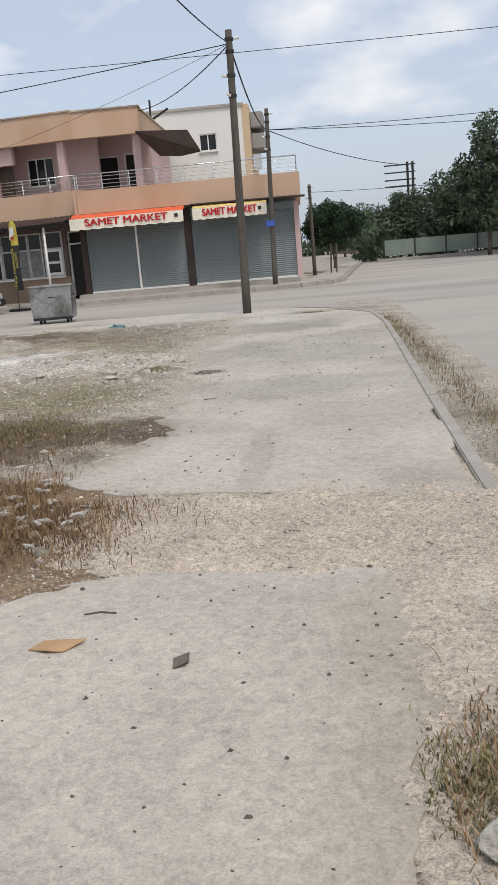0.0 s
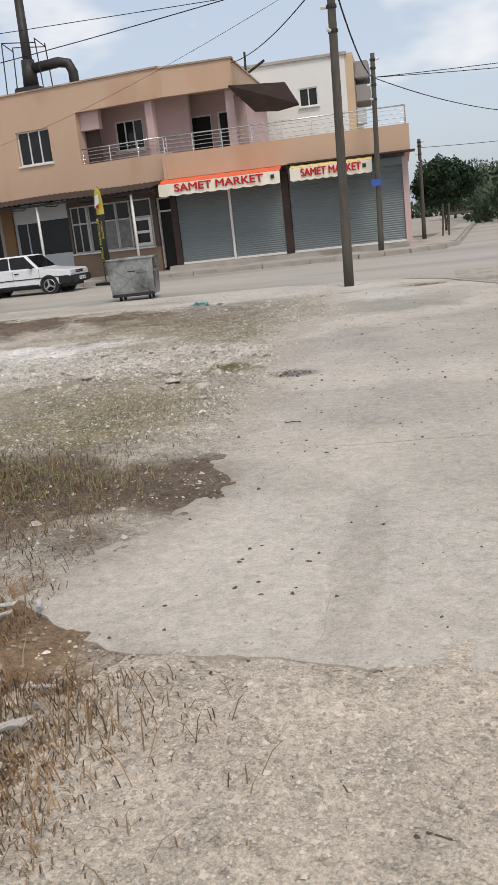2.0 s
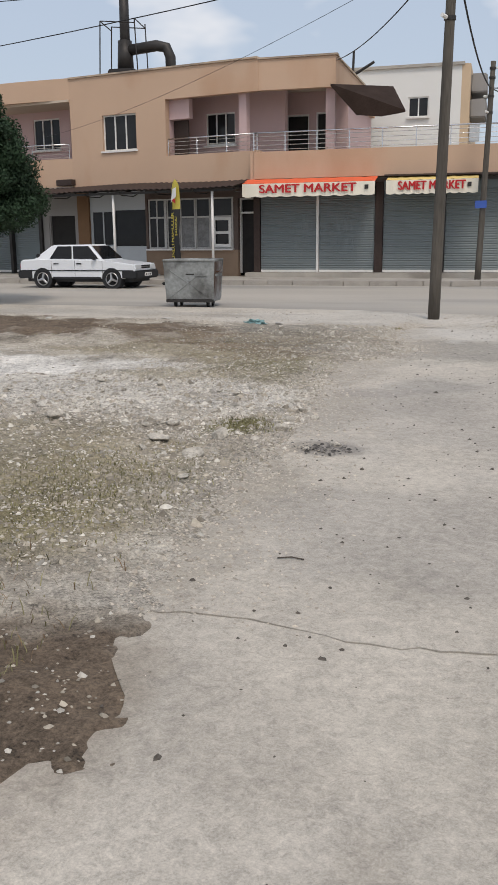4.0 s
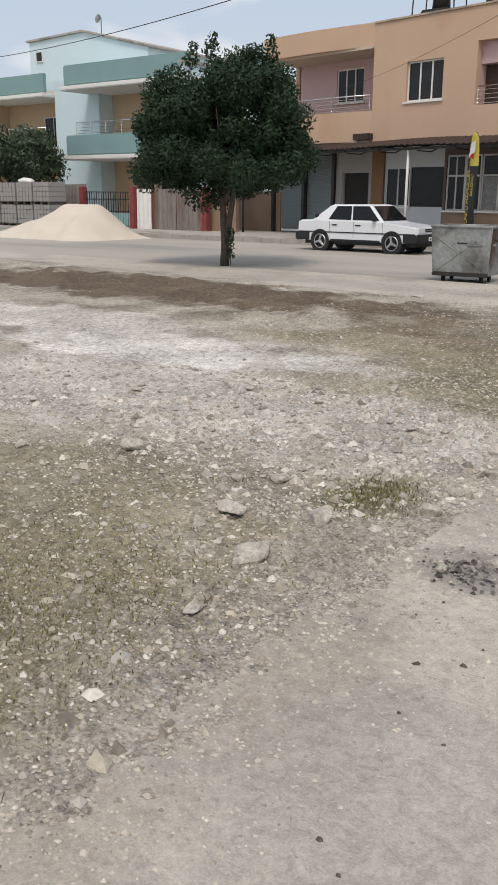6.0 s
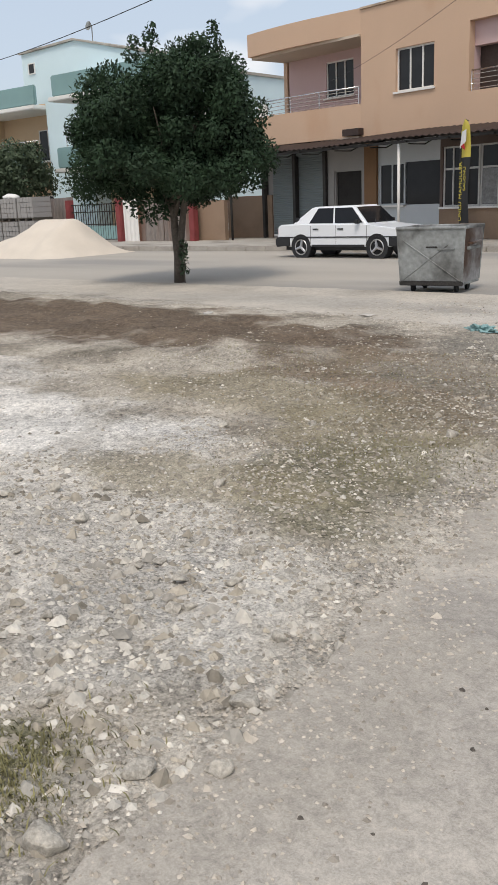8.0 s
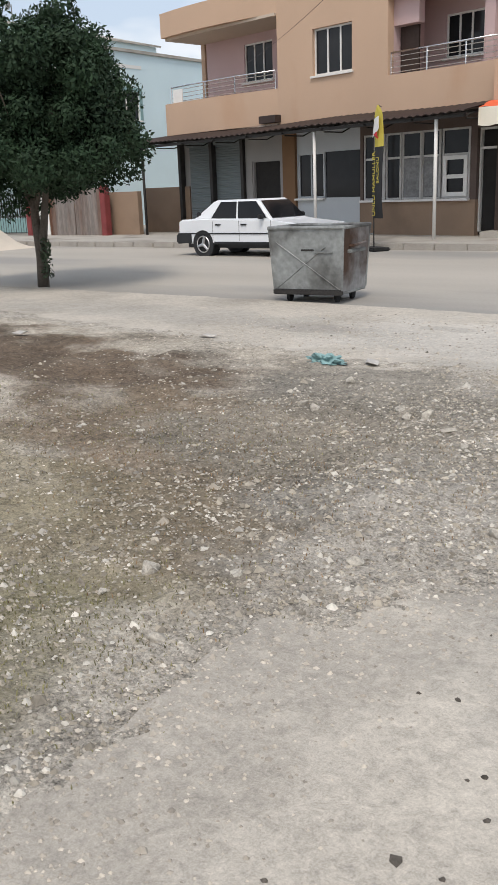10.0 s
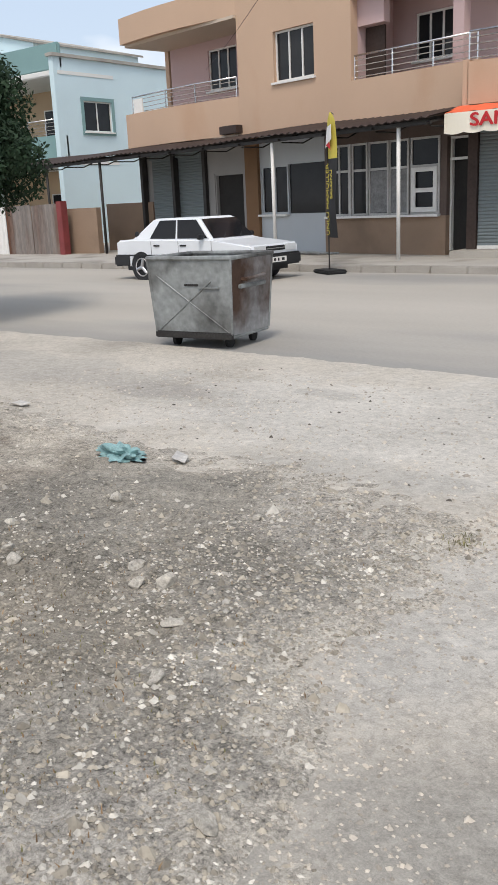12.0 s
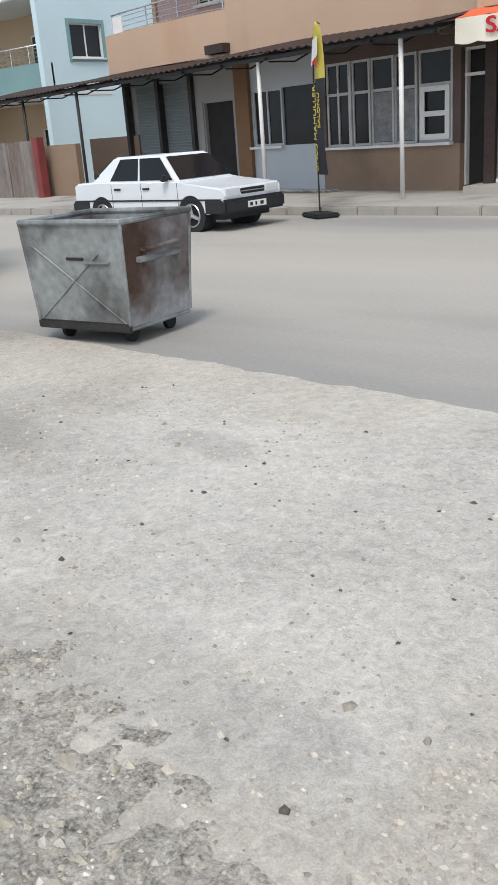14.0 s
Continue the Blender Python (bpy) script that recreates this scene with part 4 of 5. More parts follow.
for a, b, m in ((0.2, 1.0, WHITEPAINT), (1.05, 2.4, TIN), (2.45, 3.9, TIN)):
    part("panel", tin(a, b, 1.75), m, fence)
for x in (0.0, -3.1, 4.0):
    part("post", box(B(), x - 0.13, x + 0.13, -0.13, 0.13, 0.1, 1.85, bev=0.015), MAROON, fence)
part("panel", tin(-8.5, -3.3, 2.0, 0.4), TIN, fence)
gate = empty("yard_gate", "grey steel bar gate between maroon posts", "gate", Matrix.Translation((-29.0, 35.2, 0.12)))
for z in (0.1, 0.7, 1.2, 1.5):
    part("bar", box(B(), -1.4, 1.45, -0.02, 0.02, z, z + 0.04), DARKSTEEL, gate)
for i in range(20):
    part("bar", box(B(), -1.4 + i * 0.148, -1.38 + i * 0.148, -0.015, 0.015, 0.1, 1.5), DARKSTEEL, gate)
part("lower_panel", box(B(), -1.4, 1.45, -0.01, 0.01, 0.14, 0.66), TEAL, gate)


def pallet_stack(x, y, z, w, h, d=1.0):
    """Grey building blocks strapped on a timber pallet."""
    p = empty("block_pallet", "grey concrete blocks stacked on a timber pallet", "pallet", Matrix.Translation((x, y, z)), "stacked block pallets")
    for i in range(3):
        part("bearer", box(B(), 0.02 + i * (w - 0.14) / 2, 0.12 + i * (w - 0.14) / 2, 0, d, 0, 0.09), POLEWOOD, p)
    part("deck", box(B(), 0, w, -0.02, d + 0.02, 0.09, 0.115), POLEWOOD, p)
    rows, cols = 4, 5
    block = box(B(), 0.006, (w - 0.04) / cols - 0.006, 0, d - 0.04, 0.004, (h - 0.12) / rows - 0.004, bev=0.008)
    first = part("block", block, GREYWALL, p)
    for r in range(rows):
        for c in range(cols):
            q = first if r + c == 0 else new("block", first.data)
            q.parent = p
            q.matrix_local = Matrix.Translation((0.02 + c * (w - 0.04) / cols, 0.02 + rnd(-0.012, 0.012), 0.117 + r * (h - 0.12) / rows))
    return p


for px, w in ((-36.9, 1.25), (-35.6, 1.25), (-34.3, 1.1), (-33.15, 1.1)):
    for k in range(2):
        pallet_stack(px, 33.6, 0.15 + k * 0.95, w, 0.93)
pallet_stack(-32.0, 33.6, 0.15, 1.1, 0.95)
pallet_stack(-32.0, 33.6, 1.1, 1.1, 0.95)
bag = B()
bmesh.ops.create_icosphere(bag, subdivisions=3, radius=1)
for v in bag.verts:
    v.co = Vector((v.co.x * 0.42, v.co.y * 0.3, max(-0.3, v.co.z) * 0.16)) * (1 + 0.3 * noise.noise(v.co * 2.5))
bag = make("builders_bag", bag, WHITEPAINT, True)
bag.matrix_world = Matrix.Translation((-33.0, 34.1, 2.07))
tagged(bag, "white sagging builders bag on the block pallets", "bag")
yard = make("yard_wall", box(B(), -23.4, -21.2, 37.2, 37.4, 0.1, 1.7), BROWNWALL)
tagged(yard, "brown rendered low yard wall beside the shops", "wall", kind="structure")
bm = B()
box(bm, -26.2, -22.2, 35.6, 35.8, 0.1, 1.6)
yard = tagged(make("yard_wall", bm, BROWNWALL), "brown rendered low yard wall beside the shops", "wall", kind="structure")

# ---- poles and cables ----


def utility_pole(x, y, h, r, lean=(0, 0), fittings=True, label="weathered dark timber utility pole"):
    p = empty("utility_pole", label, "utility pole", Matrix.Translation((x, y, -0.02)), "utility poles")
    pts = [(lean[0] * i / 8, lean[1] * i / 8, h * i / 8) for i in range(9)]
    part("pole", tube(B(), pts, r, 14, r * 0.72), POLEWOOD, p, smooth=True)
    if fittings:
        for k, z in enumerate((0.97, 0.93, 0.85, 0.78)):
            bm = B()
            tube(bm, [(lean[0] * z, lean[1] * z, h * z - 0.03), (lean[0] * z, lean[1] * z, h * z + 0.03)], r * 0.95, 14)
            part("band", bm, DARKSTEEL, p)
            a = k * 1.4
            part("insulator", tube(B(), [(lean[0] * z + r * math.cos(a), r * math.sin(a), h * z), (lean[0] * z + (r + 0.12) * math.cos(a), (r + 0.12) * math.sin(a), h * z + 0.02)], 0.035, 8), WHITEPAINT, p)
    return p


P1, P2 = Vector((-1.66, 20.9, 0)), Vector((-1.5, 33.25, 0.15))
utility_pole(P1.x, P1.y, 6.3, 0.105, (0.1, 0))
pole2 = utility_pole(P2.x, P2.y, 6.4, 0.1, (0.15, 0))
part("sign_plate", box(B(), -0.17, 0.17, -0.14, -0.125, 2.28, 2.5, bev=0.01), SIGNBLUE, pole2, "small blue street sign")
utility_pole(0.0, 44.8, 4.4, 0.1, label="grey utility pole beyond the corner")


def cable(a, b, sag, r=0.012, n=24):
    a, b = Vector(a), Vector(b)
    pts = [a.lerp(b, i / n) - Vector((0, 0, sag * 4 * (i / n) * (1 - i / n))) for i in range(n + 1)]
    tagged(make("overhead_cable", tube(B(), pts, r, 5), WIRE, True), "thin black overhead cable slung between poles", "cable", "overhead cables")


T1, T2 = P1 + Vector((0.1, 0, 6.0)), P2 + Vector((0.12, 0, 5.5))
cable(T1, (-2.2, 2.0, 4.6), 0.3)
cable(T1, (-6.5, 35.5, 7.1), 0.3, 0.014)
cable(T1, T2, 0.4, 0.02)
cable(T2, (30, 40, 7.5), 0.5)
cable(T2, (30, 42, 7.0), 0.6)
cable(T2, (4.0, 40.5, 4.6), 0.2, 0.015)
cable((-60, 20, 6.6), (40, 24, 6.4), 0.4, 0.008)
cable(T1, (-36.2, 32.7, 7.07), 0.55, 0.011)
cable(T1, (-17.6, 35.95, 5.2), 0.35, 0.005)
cable((0.0, 44.8, 4.0), (30, 70, 6.5), 0.6)
hp = empty("power_line_frame", "distant steel power line frame with crossbars", "pylon", Matrix.Translation((9.8, 90, 0)))
for x in (-0.15, 0.35):
    part("mast", tube(B(), [(x, 0, 0), (x, 0, 8.6)], 0.12, 8), DARKSTEEL, hp)
for z in (8.3, 7.6, 6.9, 6.3):
    part("crossarm", box(B(), -2.4, 0.6, -0.06, 0.06, z, z + 0.12), DARKSTEEL, hp)

# ---- rubbish container ----


def container():
    c = empty("rubbish_container", "dented galvanised steel wheeled rubbish container with rust stains", "rubbish container", Matrix.Translation((-7.0, 23.22, 0.0)) @ Matrix.Rotation(radians(7), 4, "Z") @ Matrix.Scale(0.935, 4))
    bw, bd, tw, td, z0, z1 = 0.535, 0.43, 0.585, 0.48, 0.17, 1.06

    def shell(bm, sign_faces):
        lo = [(-bw, -bd), (bw, -bd), (bw, bd), (-bw, bd)]
        hi = [(-tw, -td), (tw, -td), (tw, td), (-tw, td)]
        for k in sign_faces:
            j = (k + 1) % 4
            n = 8
            rows = []
            for q in range(n + 1):
                r = q / n
                a = Vector((*lo[k], z0)).lerp(Vector((*hi[k], z1)), r)
                b = Vector((*lo[j], z0)).lerp(Vector((*hi[j], z1)), r)
                row = []
                for i in range(n + 1):
                    p = a.lerp(b, i / n)
                    w = math.sin(math.pi * r) * math.sin(math.pi * i / n)
                    out = Vector((a.y - b.y, b.x - a.x, 0)).normalized() * -1
                    p += out * (noise.noise(p * 2.3) * 0.02 * w)
                    row.append(p)
                rows.append(row)
            vo = [[bm.verts.new(p) for p in row] for row in rows]
            vi = [[bm.verts.new(p * 0.985 + Vector((0, 0, 0.012))) for p in row] for row in rows]
            for q in range(n):
                for i in range(n):
                    bm.faces.new((vo[q][i], vo[q][i + 1], vo[q + 1][i + 1], vo[q + 1][i]))
                    bm.faces.new((vi[q][i + 1], vi[q][i], vi[q + 1][i], vi[q + 1][i + 1]))
        return bm
    for k, m, lab in ((0, GALV, "galvanised front"), (1, RUST, "rust stained end"), (2, GALV, ""), (3, RUST, "")):
        part("side", shell(B(), [k]), m, c, lab)
    part("floor_pan", box(B(), -bw - 0.01, bw + 0.01, -bd - 0.01, bd + 0.01, z0 - 0.04, z0, bev=0.015), GALV, c)
    part("rim", tube(B(), [(-tw, -td, z1), (tw, -td, z1), (tw, td, z1), (-tw, td, z1), (-tw, -td, z1)], 0.028, 8), GALV, c)
    for a, b in (((-0.47, -0.472, 0.86), (0.5, -0.435, 0.2)), ((-0.48, -0.437, 0.22), (0.3, -0.472, 0.8))):
        part("crease", tube(B(), [a, b], 0.009, 6), GALV, c)
    part("pocket", box(B(), 0.12, 0.42, -0.485, -0.46, 0.71, 0.735, bev=0.006), GALV, c)
    part("pocket", box(B(), 0.555, 0.61, -0.3, 0.28, 0.7, 0.75, bev=0.01), GALV, c, "lifting pocket rail")
    part("pocket", box(B(), -0.08, 0.12, -0.475, -0.45, 0.74, 0.765, bev=0.006), DARKSTEEL, c)
    part("bottom_skirt", box(B(), -bw - 0.02, bw + 0.02, -bd - 0.022, -bd + 0.01, z0 - 0.05, z0 + 0.03, bev=0.012), DARKSTEEL, c, "grimy bottom edge")
    for s in (-1, 1):
        part("lifting_arm", tube(B(), [(s * 0.565, -0.22, 0.8), (s * 0.62, -0.22, 0.8), (s * 0.62, 0.22, 0.82), (s * 0.565, 0.22, 0.82)], 0.022, 8), RUST, c)
        for y in (-0.27, 0.27):
            w = part("caster", box(B(), s * 0.38 - 0.035, s * 0.38 + 0.035, y - 0.05, y + 0.05, 0.13, 0.165), DARKSTEEL, c)
            part("wheel", tube(B(), [(s * 0.38 - 0.022, y + 0.03, 0.075), (s * 0.38 + 0.022, y + 0.03, 0.075)], 0.075, 14), RUBBER, w)
            part("fork", box(B(), s * 0.38 - 0.032, s * 0.38 - 0.026, y - 0.02, y + 0.05, 0.05, 0.14), DARKSTEEL, w)
        for y in (-0.38, 0.38):
            part("corner_rib", tube(B(), [(s * bw, math.copysign(bd, y), z0), (s * tw, math.copysign(td, y), z1)], 0.016, 6), GALV, c)
    return c


container()

# ---- parked car ----


def car():
    c = empty("parked_car", "white boxy saloon car with black bumpers parked along the road", "car", Matrix.Translation((-13.14, 30.28, 0.0)) @ Matrix.Rotation(radians(-1.5), 4, "Z") @ Matrix.Scale(0.95, 4))
    R, FX, RX = 0.345, 1.245, -1.245

    def arch(x):
        return [(x + R * math.cos(a), 0.30 + R * math.sin(a)) for a in [math.pi * i / 10 for i in range(11)]]
    out = [(-2.04, 0.36)] + [(x, z) for x, z in reversed(arch(RX)) if z >= 0.30]
    out += [(x, z) for x, z in reversed(arch(FX))] + [(2.02, 0.36), (2.06, 0.62), (2.0, 0.76), (1.0, 0.865), (0.85, 0.90), (-1.28, 0.93), (-1.95, 0.90), (-2.06, 0.80), (-2.07, 0.55)]
    bm = prism(B(), out, -0.80, 0.80)
    bmesh.ops.recalc_face_normals(bm, faces=bm.faces)
    cap = [f for f in bm.faces if len(f.verts) > 8]
    bmesh.ops.bevel(bm, geom=list({e for f in cap for e in f.edges if e.calc_length() > 0.25}), offset=0.035, segments=3, affect="EDGES")
    body = part("body", bm, CARWHITE, c)
    # cabin
    lowc, top = [(-1.58, 0.915), (0.92, 0.885)], [(-0.95, 1.36), (0.42, 1.37)]
    wy, ty = 0.74, 0.61
    bm = B()
    a = [bm.verts.new(p) for p in ((lowc[0][0], -wy, lowc[0][1]), (lowc[1][0], -wy, lowc[1][1]), (lowc[1][0], wy, lowc[1][1]), (lowc[0][0], wy, lowc[0][1]))]
    b = [bm.verts.new(p) for p in ((top[0][0], -ty, top[0][1]), (top[1][0], -ty, top[1][1]), (top[1][0], ty, top[1][1]), (top[0][0], ty, top[0][1]))]
    bm.faces.new(b)
    for i in range(4):
        j = (i + 1) % 4
        bm.faces.new((a[i], a[j], b[j], b[i]))
    bmesh.ops.bevel(bm, geom=[e for e in bm.edges if min(v.co.z for v in e.verts) > 1.0 or abs(e.verts[0].co.z - e.verts[1].co.z) > 0.2], offset=0.05, segments=3, affect="EDGES")
    part("cabin", bm, CARWHITE, c)

    def cab(u, r, s):
        """A point on the side of the cabin: u along x at belt height, r up."""
        z = 0.90 + r * (1.365 - 0.90)
        x0, x1 = lowc[0][0] + (top[0][0] - lowc[0][0]) * r, lowc[1][0] + (top[1][0] - lowc[1][0]) * r
        return (x0 + (x1 - x0) * u, s * (wy + (ty - wy) * r + 0.006), z)
    for s in (-1, 1):
        for u0, u1, v0, v1 in ((0.29, 0.56, 0.16, 0.53), (0.585, 0.92, 0.56, 0.955)):
            bm = B()
            q = [bm.verts.new(cab(u, r, s)) for u, r in ((u0 - 0.06 if u0 < 0.5 else u0, 0.05), (u1 + (0.03 if u1 > 0.8 else 0), 0.05), (v1 - (0.02 if u1 > 0.8 else 0), 0.9), (v0 + (0.03 if v0 < 0.4 else 0), 0.9))]
            f = bm.faces.new(q)
            r = bmesh.ops.extrude_face_region(bm, geom=[f])
            for v in [g for g in r["geom"] if isinstance(g, bmesh.types.BMVert)]:
                v.co.y += s * 0.004
            part("side_window", bm, CARGLASS, c)
        part("sill_trim", box(B(), -0.86, 0.86, s * 0.80 - 0.012, s * 0.80 + 0.012, 0.3, 0.36), CARBLACK, c)
        part("side_strip", box(B(), -2.02, 2.0, s * 0.808 - 0.008, s * 0.808 + 0.008, 0.545, 0.575), CARBLACK, c)
        for x in (-0.9, -0.05, 0.93):
            part("door_gap", box(B(), x - 0.004, x + 0.004, s * 0.801 - 0.003, s * 0.801 + 0.003, 0.38, 0.87), CARBLACK, c)
        for x in (-0.72, 0.1):
            part("door_handle", box(B(), x - 0.09, x + 0.09, s * 0.81 - 0.014, s * 0.81 + 0.014, 0.755, 0.79, bev=0.006), CARBLACK, c)
        part("mirror", box(B(), 0.62, 0.74, s * 0.86 - 0.07, s * 0.86 + 0.07, 0.9, 1.01, bev=0.02), CARBLACK, c)
        part("headlamp", box(B(), 2.03, 2.07, s * 0.53 - 0.19, s * 0.53 + 0.19, 0.595, 0.735, bev=0.01), LAMPGLASS, c)
        part("tail_lamp", box(B(), -2.085, -2.05, s * 0.6 - 0.16, s * 0.6 + 0.16, 0.62, 0.78, bev=0.01), REDLENS, c)
        part("vent_badge", tube(B(), [(-1.42, s * 0.69, 1.02), (-1.42, s * 0.715, 1.02)], 0.07, 14), CARBLACK, c)
        for x in (FX, RX):
            w = part("wheel", tube(B(), [(x, s * 0.62, 0.29), (x, s * 0.785, 0.29)], 0.285, 28), RUBBER, c, smooth=False)
            rim = part("rim", tube(B(), [(x, s * 0.76, 0.29), (x, s * 0.79, 0.29)], 0.195, 24), CARBLACK, w)
            bm = B()
            for k in range(3):
                a = k * 2.094 + 0.5 + x
                d, e = Vector((math.cos(a), 0, math.sin(a))), Vector((-math.sin(a), 0, math.cos(a)))
                o = Vector((x, s * 0.793, 0.29))
                tube(bm, [o, o + d * 0.19], 0.045, 8, 0.03)
            tube(bm, [(x + 0.2 * math.cos(t), s * 0.79, 0.29 + 0.2 * math.sin(t)) for t in [2 * math.pi * i / 24 for i in range(25)]], 0.016, 6)
            part("spokes", bm, ALLOY, w)
            part("arch_liner", tube(B(), [(x, s * 0.5, 0.30), (x, s * 0.79, 0.30)], 0.34, 20), CARBLACK, c)
    for x0, x1, lab in ((2.0, 2.14, "black front bumper"), (-2.16, -2.02, "black rear bumper")):
        part("bumper", box(B(), x0, x1, -0.82, 0.82, 0.3, 0.56, bev=0.04), CARBLACK, c, lab)
    for x0, x1 in ((1.62, 2.05), (-2.08, -1.62)):
        for s in (-1, 1):
            part("bumper_end", box(B(), x0, x1, s * 0.81 - 0.015, s * 0.81 + 0.015, 0.32, 0.55, bev=0.01), CARBLACK, c)
    part("grille", box(B(), 2.035, 2.065, -0.32, 0.32, 0.61, 0.72, bev=0.008), CARBLACK, c)
    part("grille_bar", box(B(), 2.06, 2.072, -0.32, 0.32, 0.66, 0.675), ALLOY, c)
    plate = part("number_plate", box(B(), 2.142, 2.152, -0.25, 0.25, 0.38, 0.49), WHITEPAINT, c, "white number plate")
    for i, w in enumerate((0.07, 0.05, 0.09)):
        part("plate_mark", box(B(), 2.152, 2.156, -0.2 + i * 0.14, -0.2 + i * 0.14 + w, 0.405, 0.465), CARBLACK, plate)

    def pane(name, p, q, y0, y1, out):
        bm = B()
        v = [Vector((p[0], -y0, p[1])), Vector((p[0], y0, p[1])), Vector((q[0], y1, q[1])), Vector((q[0], -y1, q[1]))]
        nrm = (v[1] - v[0]).cross(v[3] - v[0]).normalized() * out
        lo = [bm.verts.new(k + nrm * 0.004) for k in v]
        hi = [bm.verts.new(k + nrm * 0.010) for k in v]
        bm.faces.new(hi)
        for i in range(4):
            bm.faces.new((lo[i], lo[(i + 1) % 4], hi[(i + 1) % 4], hi[i]))
        part(name, bm, CARGLASS, c)
    pane("windscreen", (0.895, 0.915), (0.482, 1.32), 0.68, 0.57, 1)
    pane("rear_window", (-1.53, 0.96), (-1.02, 1.315), 0.66, 0.57, -1)
    for y in (-0.35, 0.2):
        part("wiper", tube(B(), [(0.92, y, 0.91), (0.72, y + 0.32, 1.08)], 0.008, 5), CARBLACK, c)
    part("underbody", box(B(), -1.9, 1.9, -0.62, 0.62, 0.2, 0.34), CARBLACK, c)
    return c


car()

# ---- feather flag ----
flag = empty("feather_flag", "black and yellow feather flag with yellow lettering on a black base", "flag", Matrix.Translation((-10.85, 31.72, 0.0)) @ Matrix.Rotation(radians(-33), 4, "Z") @ Matrix.Scale(0.94, 4))
part("base_plate", box(B(), -0.42, 0.42, -0.25, 0.25, 0.0, 0.09, bev=0.03), RUBBER, flag)
part("pole", tube(B(), [(-0.02, 0, 0.05), (-0.03, 0, 0.9), (-0.06, 0, 2.6), (0.02, 0, 3.25), (0.18, 0, 3.45), (0.33, 0, 3.4)], 0.018, 8, 0.01), DARKSTEEL, flag)


def flag_piece(z0, z1, material, name):
    bm = B()
    n = 30
    rows = []
    for i in range(n + 1):
        z = z0 + (z1 - z0) * i / n
        left = -0.05 + (0.22 * max(0.0, (z - 3.0) / 0.45) ** 2.2)
        right = left + 0.42 if z < 3.05 else 0.37 - 0.2 * max(0.0, (z - 3.2) / 0.28) ** 2
        y = 0.03 * math.sin(z * 3.0)
        rows.append([bm.verts.new(p) for p in ((left, y, z), ((left + right) / 2, y - 0.02, z), (right, y + 0.02, z))])
    for a, b in zip(rows, rows[1:]):
        for k in (0, 1):
            bm.faces.new((a[k], a[k + 1], b[k + 1], b[k]))
    ob = part(name, bm, material, flag)
    sol = ob.modifiers.new("cloth", "SOLIDIFY")
    sol.thickness = 0.004
    return ob


flag_piece(0.8, 2.5, FLAGBLACK, "flag_cloth")
flag_piece(2.5, 3.45, FLAGYELLOW, "flag_head")
up = Matrix.Rotation(radians(90), 4, "X") @ Matrix.Rotation(radians(90), 4, "Z")
letters("UNLU MAMULLER", 0.19, FLAGYELLOW, flag, Matrix.Translation((0.07, -0.055, 1.62)) @ up, squeeze=1.02)
letters("SALONU", 0.16, FLAGYELLOW, flag, Matrix.Translation((0.26, -0.055, 1.95)) @ up)
bm = B()
prism(bm, [(0.0, 2.72), (0.3, 2.9), (0.3, 3.2), (0.1, 3.15)], -0.06, -0.05)
part("badge", bm, WHITEPAINT, flag)
bm = B()
prism(bm, [(0.05, 2.78), (0.27, 2.68), (0.2, 2.85)], -0.065, -0.055)
part("badge", bm, REDLETTER, flag)

# ---- sand heap ----


def heap_height(x, y):
    ridge = float(np.interp(x, (-29.6, -28.6, -26.6, -25.5, -24.0, -23.2, -22.7), (0, 0.2, 0.8, 1.2, 1.22, 0.45, 0)))
    r = abs(y - 29.9 + 0.15 * noise.noise((x, 0, 3))) / 1.9
    t = ridge * max(0.0, 1 - r ** 1.4) + (0.05 * noise.fractal((x, y, 2), 1.0, 2.0, 4) if ridge > 0.05 else -0.02)
    return max(-0.01, t - 0.02)


tagged(height_sheet("sand_heap", -29.7, -22.5, 27.8, 32.0, 0.08, SAND, heap_height), "heap of pale building sand on the road edge", "sand heap")

# ---- leaves and trees ----


def leaf_mesh(name, centres, count, size, material, parent, spread=1.0, seed=1, label=""):
    """Many small folded leaves spread through clumps (x, y, z, radius)."""
    rg = np.random.RandomState(seed)
    c = np.array(centres)
    w = c[:, 3] ** 2
    pick = rg.choice(len(c), count, p=w / w.sum())
    d = rg.normal(size=(count, 3))
    d /= np.linalg.norm(d, axis=1)[:, None]
    r = c[pick, 3] * spread * rg.uniform(0.55, 1.05, count)
    p = c[pick, :3] + d * r[:, None]
    a = rg.normal(size=(count, 3))
    a /= np.linalg.norm(a, axis=1)[:, None]
    b = np.cross(a, d + 0.3 * rg.normal(size=(count, 3)))
    b /= np.linalg.norm(b, axis=1)[:, None]
    s = size * rg.uniform(0.6, 1.3, count)[:, None]
    v = np.stack([p - a * s, p + b * s * 0.45, p + a * s, p - b * s * 0.45], 1).reshape(-1, 3)
    f = np.arange(count * 4).reshape(-1, 4)
    me = bpy.data.meshes.new(name)
    me.from_pydata(v.tolist(), [], f.tolist())
    me.materials.append(material)
    ob = new(name, me)
    ob.parent = parent
    return tagged(ob, label, kind="stuff") if label else ob


def crown(n, cx, cy, cz, rx, ry, rz, rg, rmin=0.3, rmax=0.6):
    out = []
    while len(out) < n:
        d = Vector((rg.uniform(-1, 1), rg.uniform(-1, 1), rg.uniform(-1, 1)))
        if 0.25 < d.length < 1:
            out.append((cx + d.x * rx, cy + d.y * ry, cz + d.z * rz, rg.uniform(rmin, rmax)))
    return out


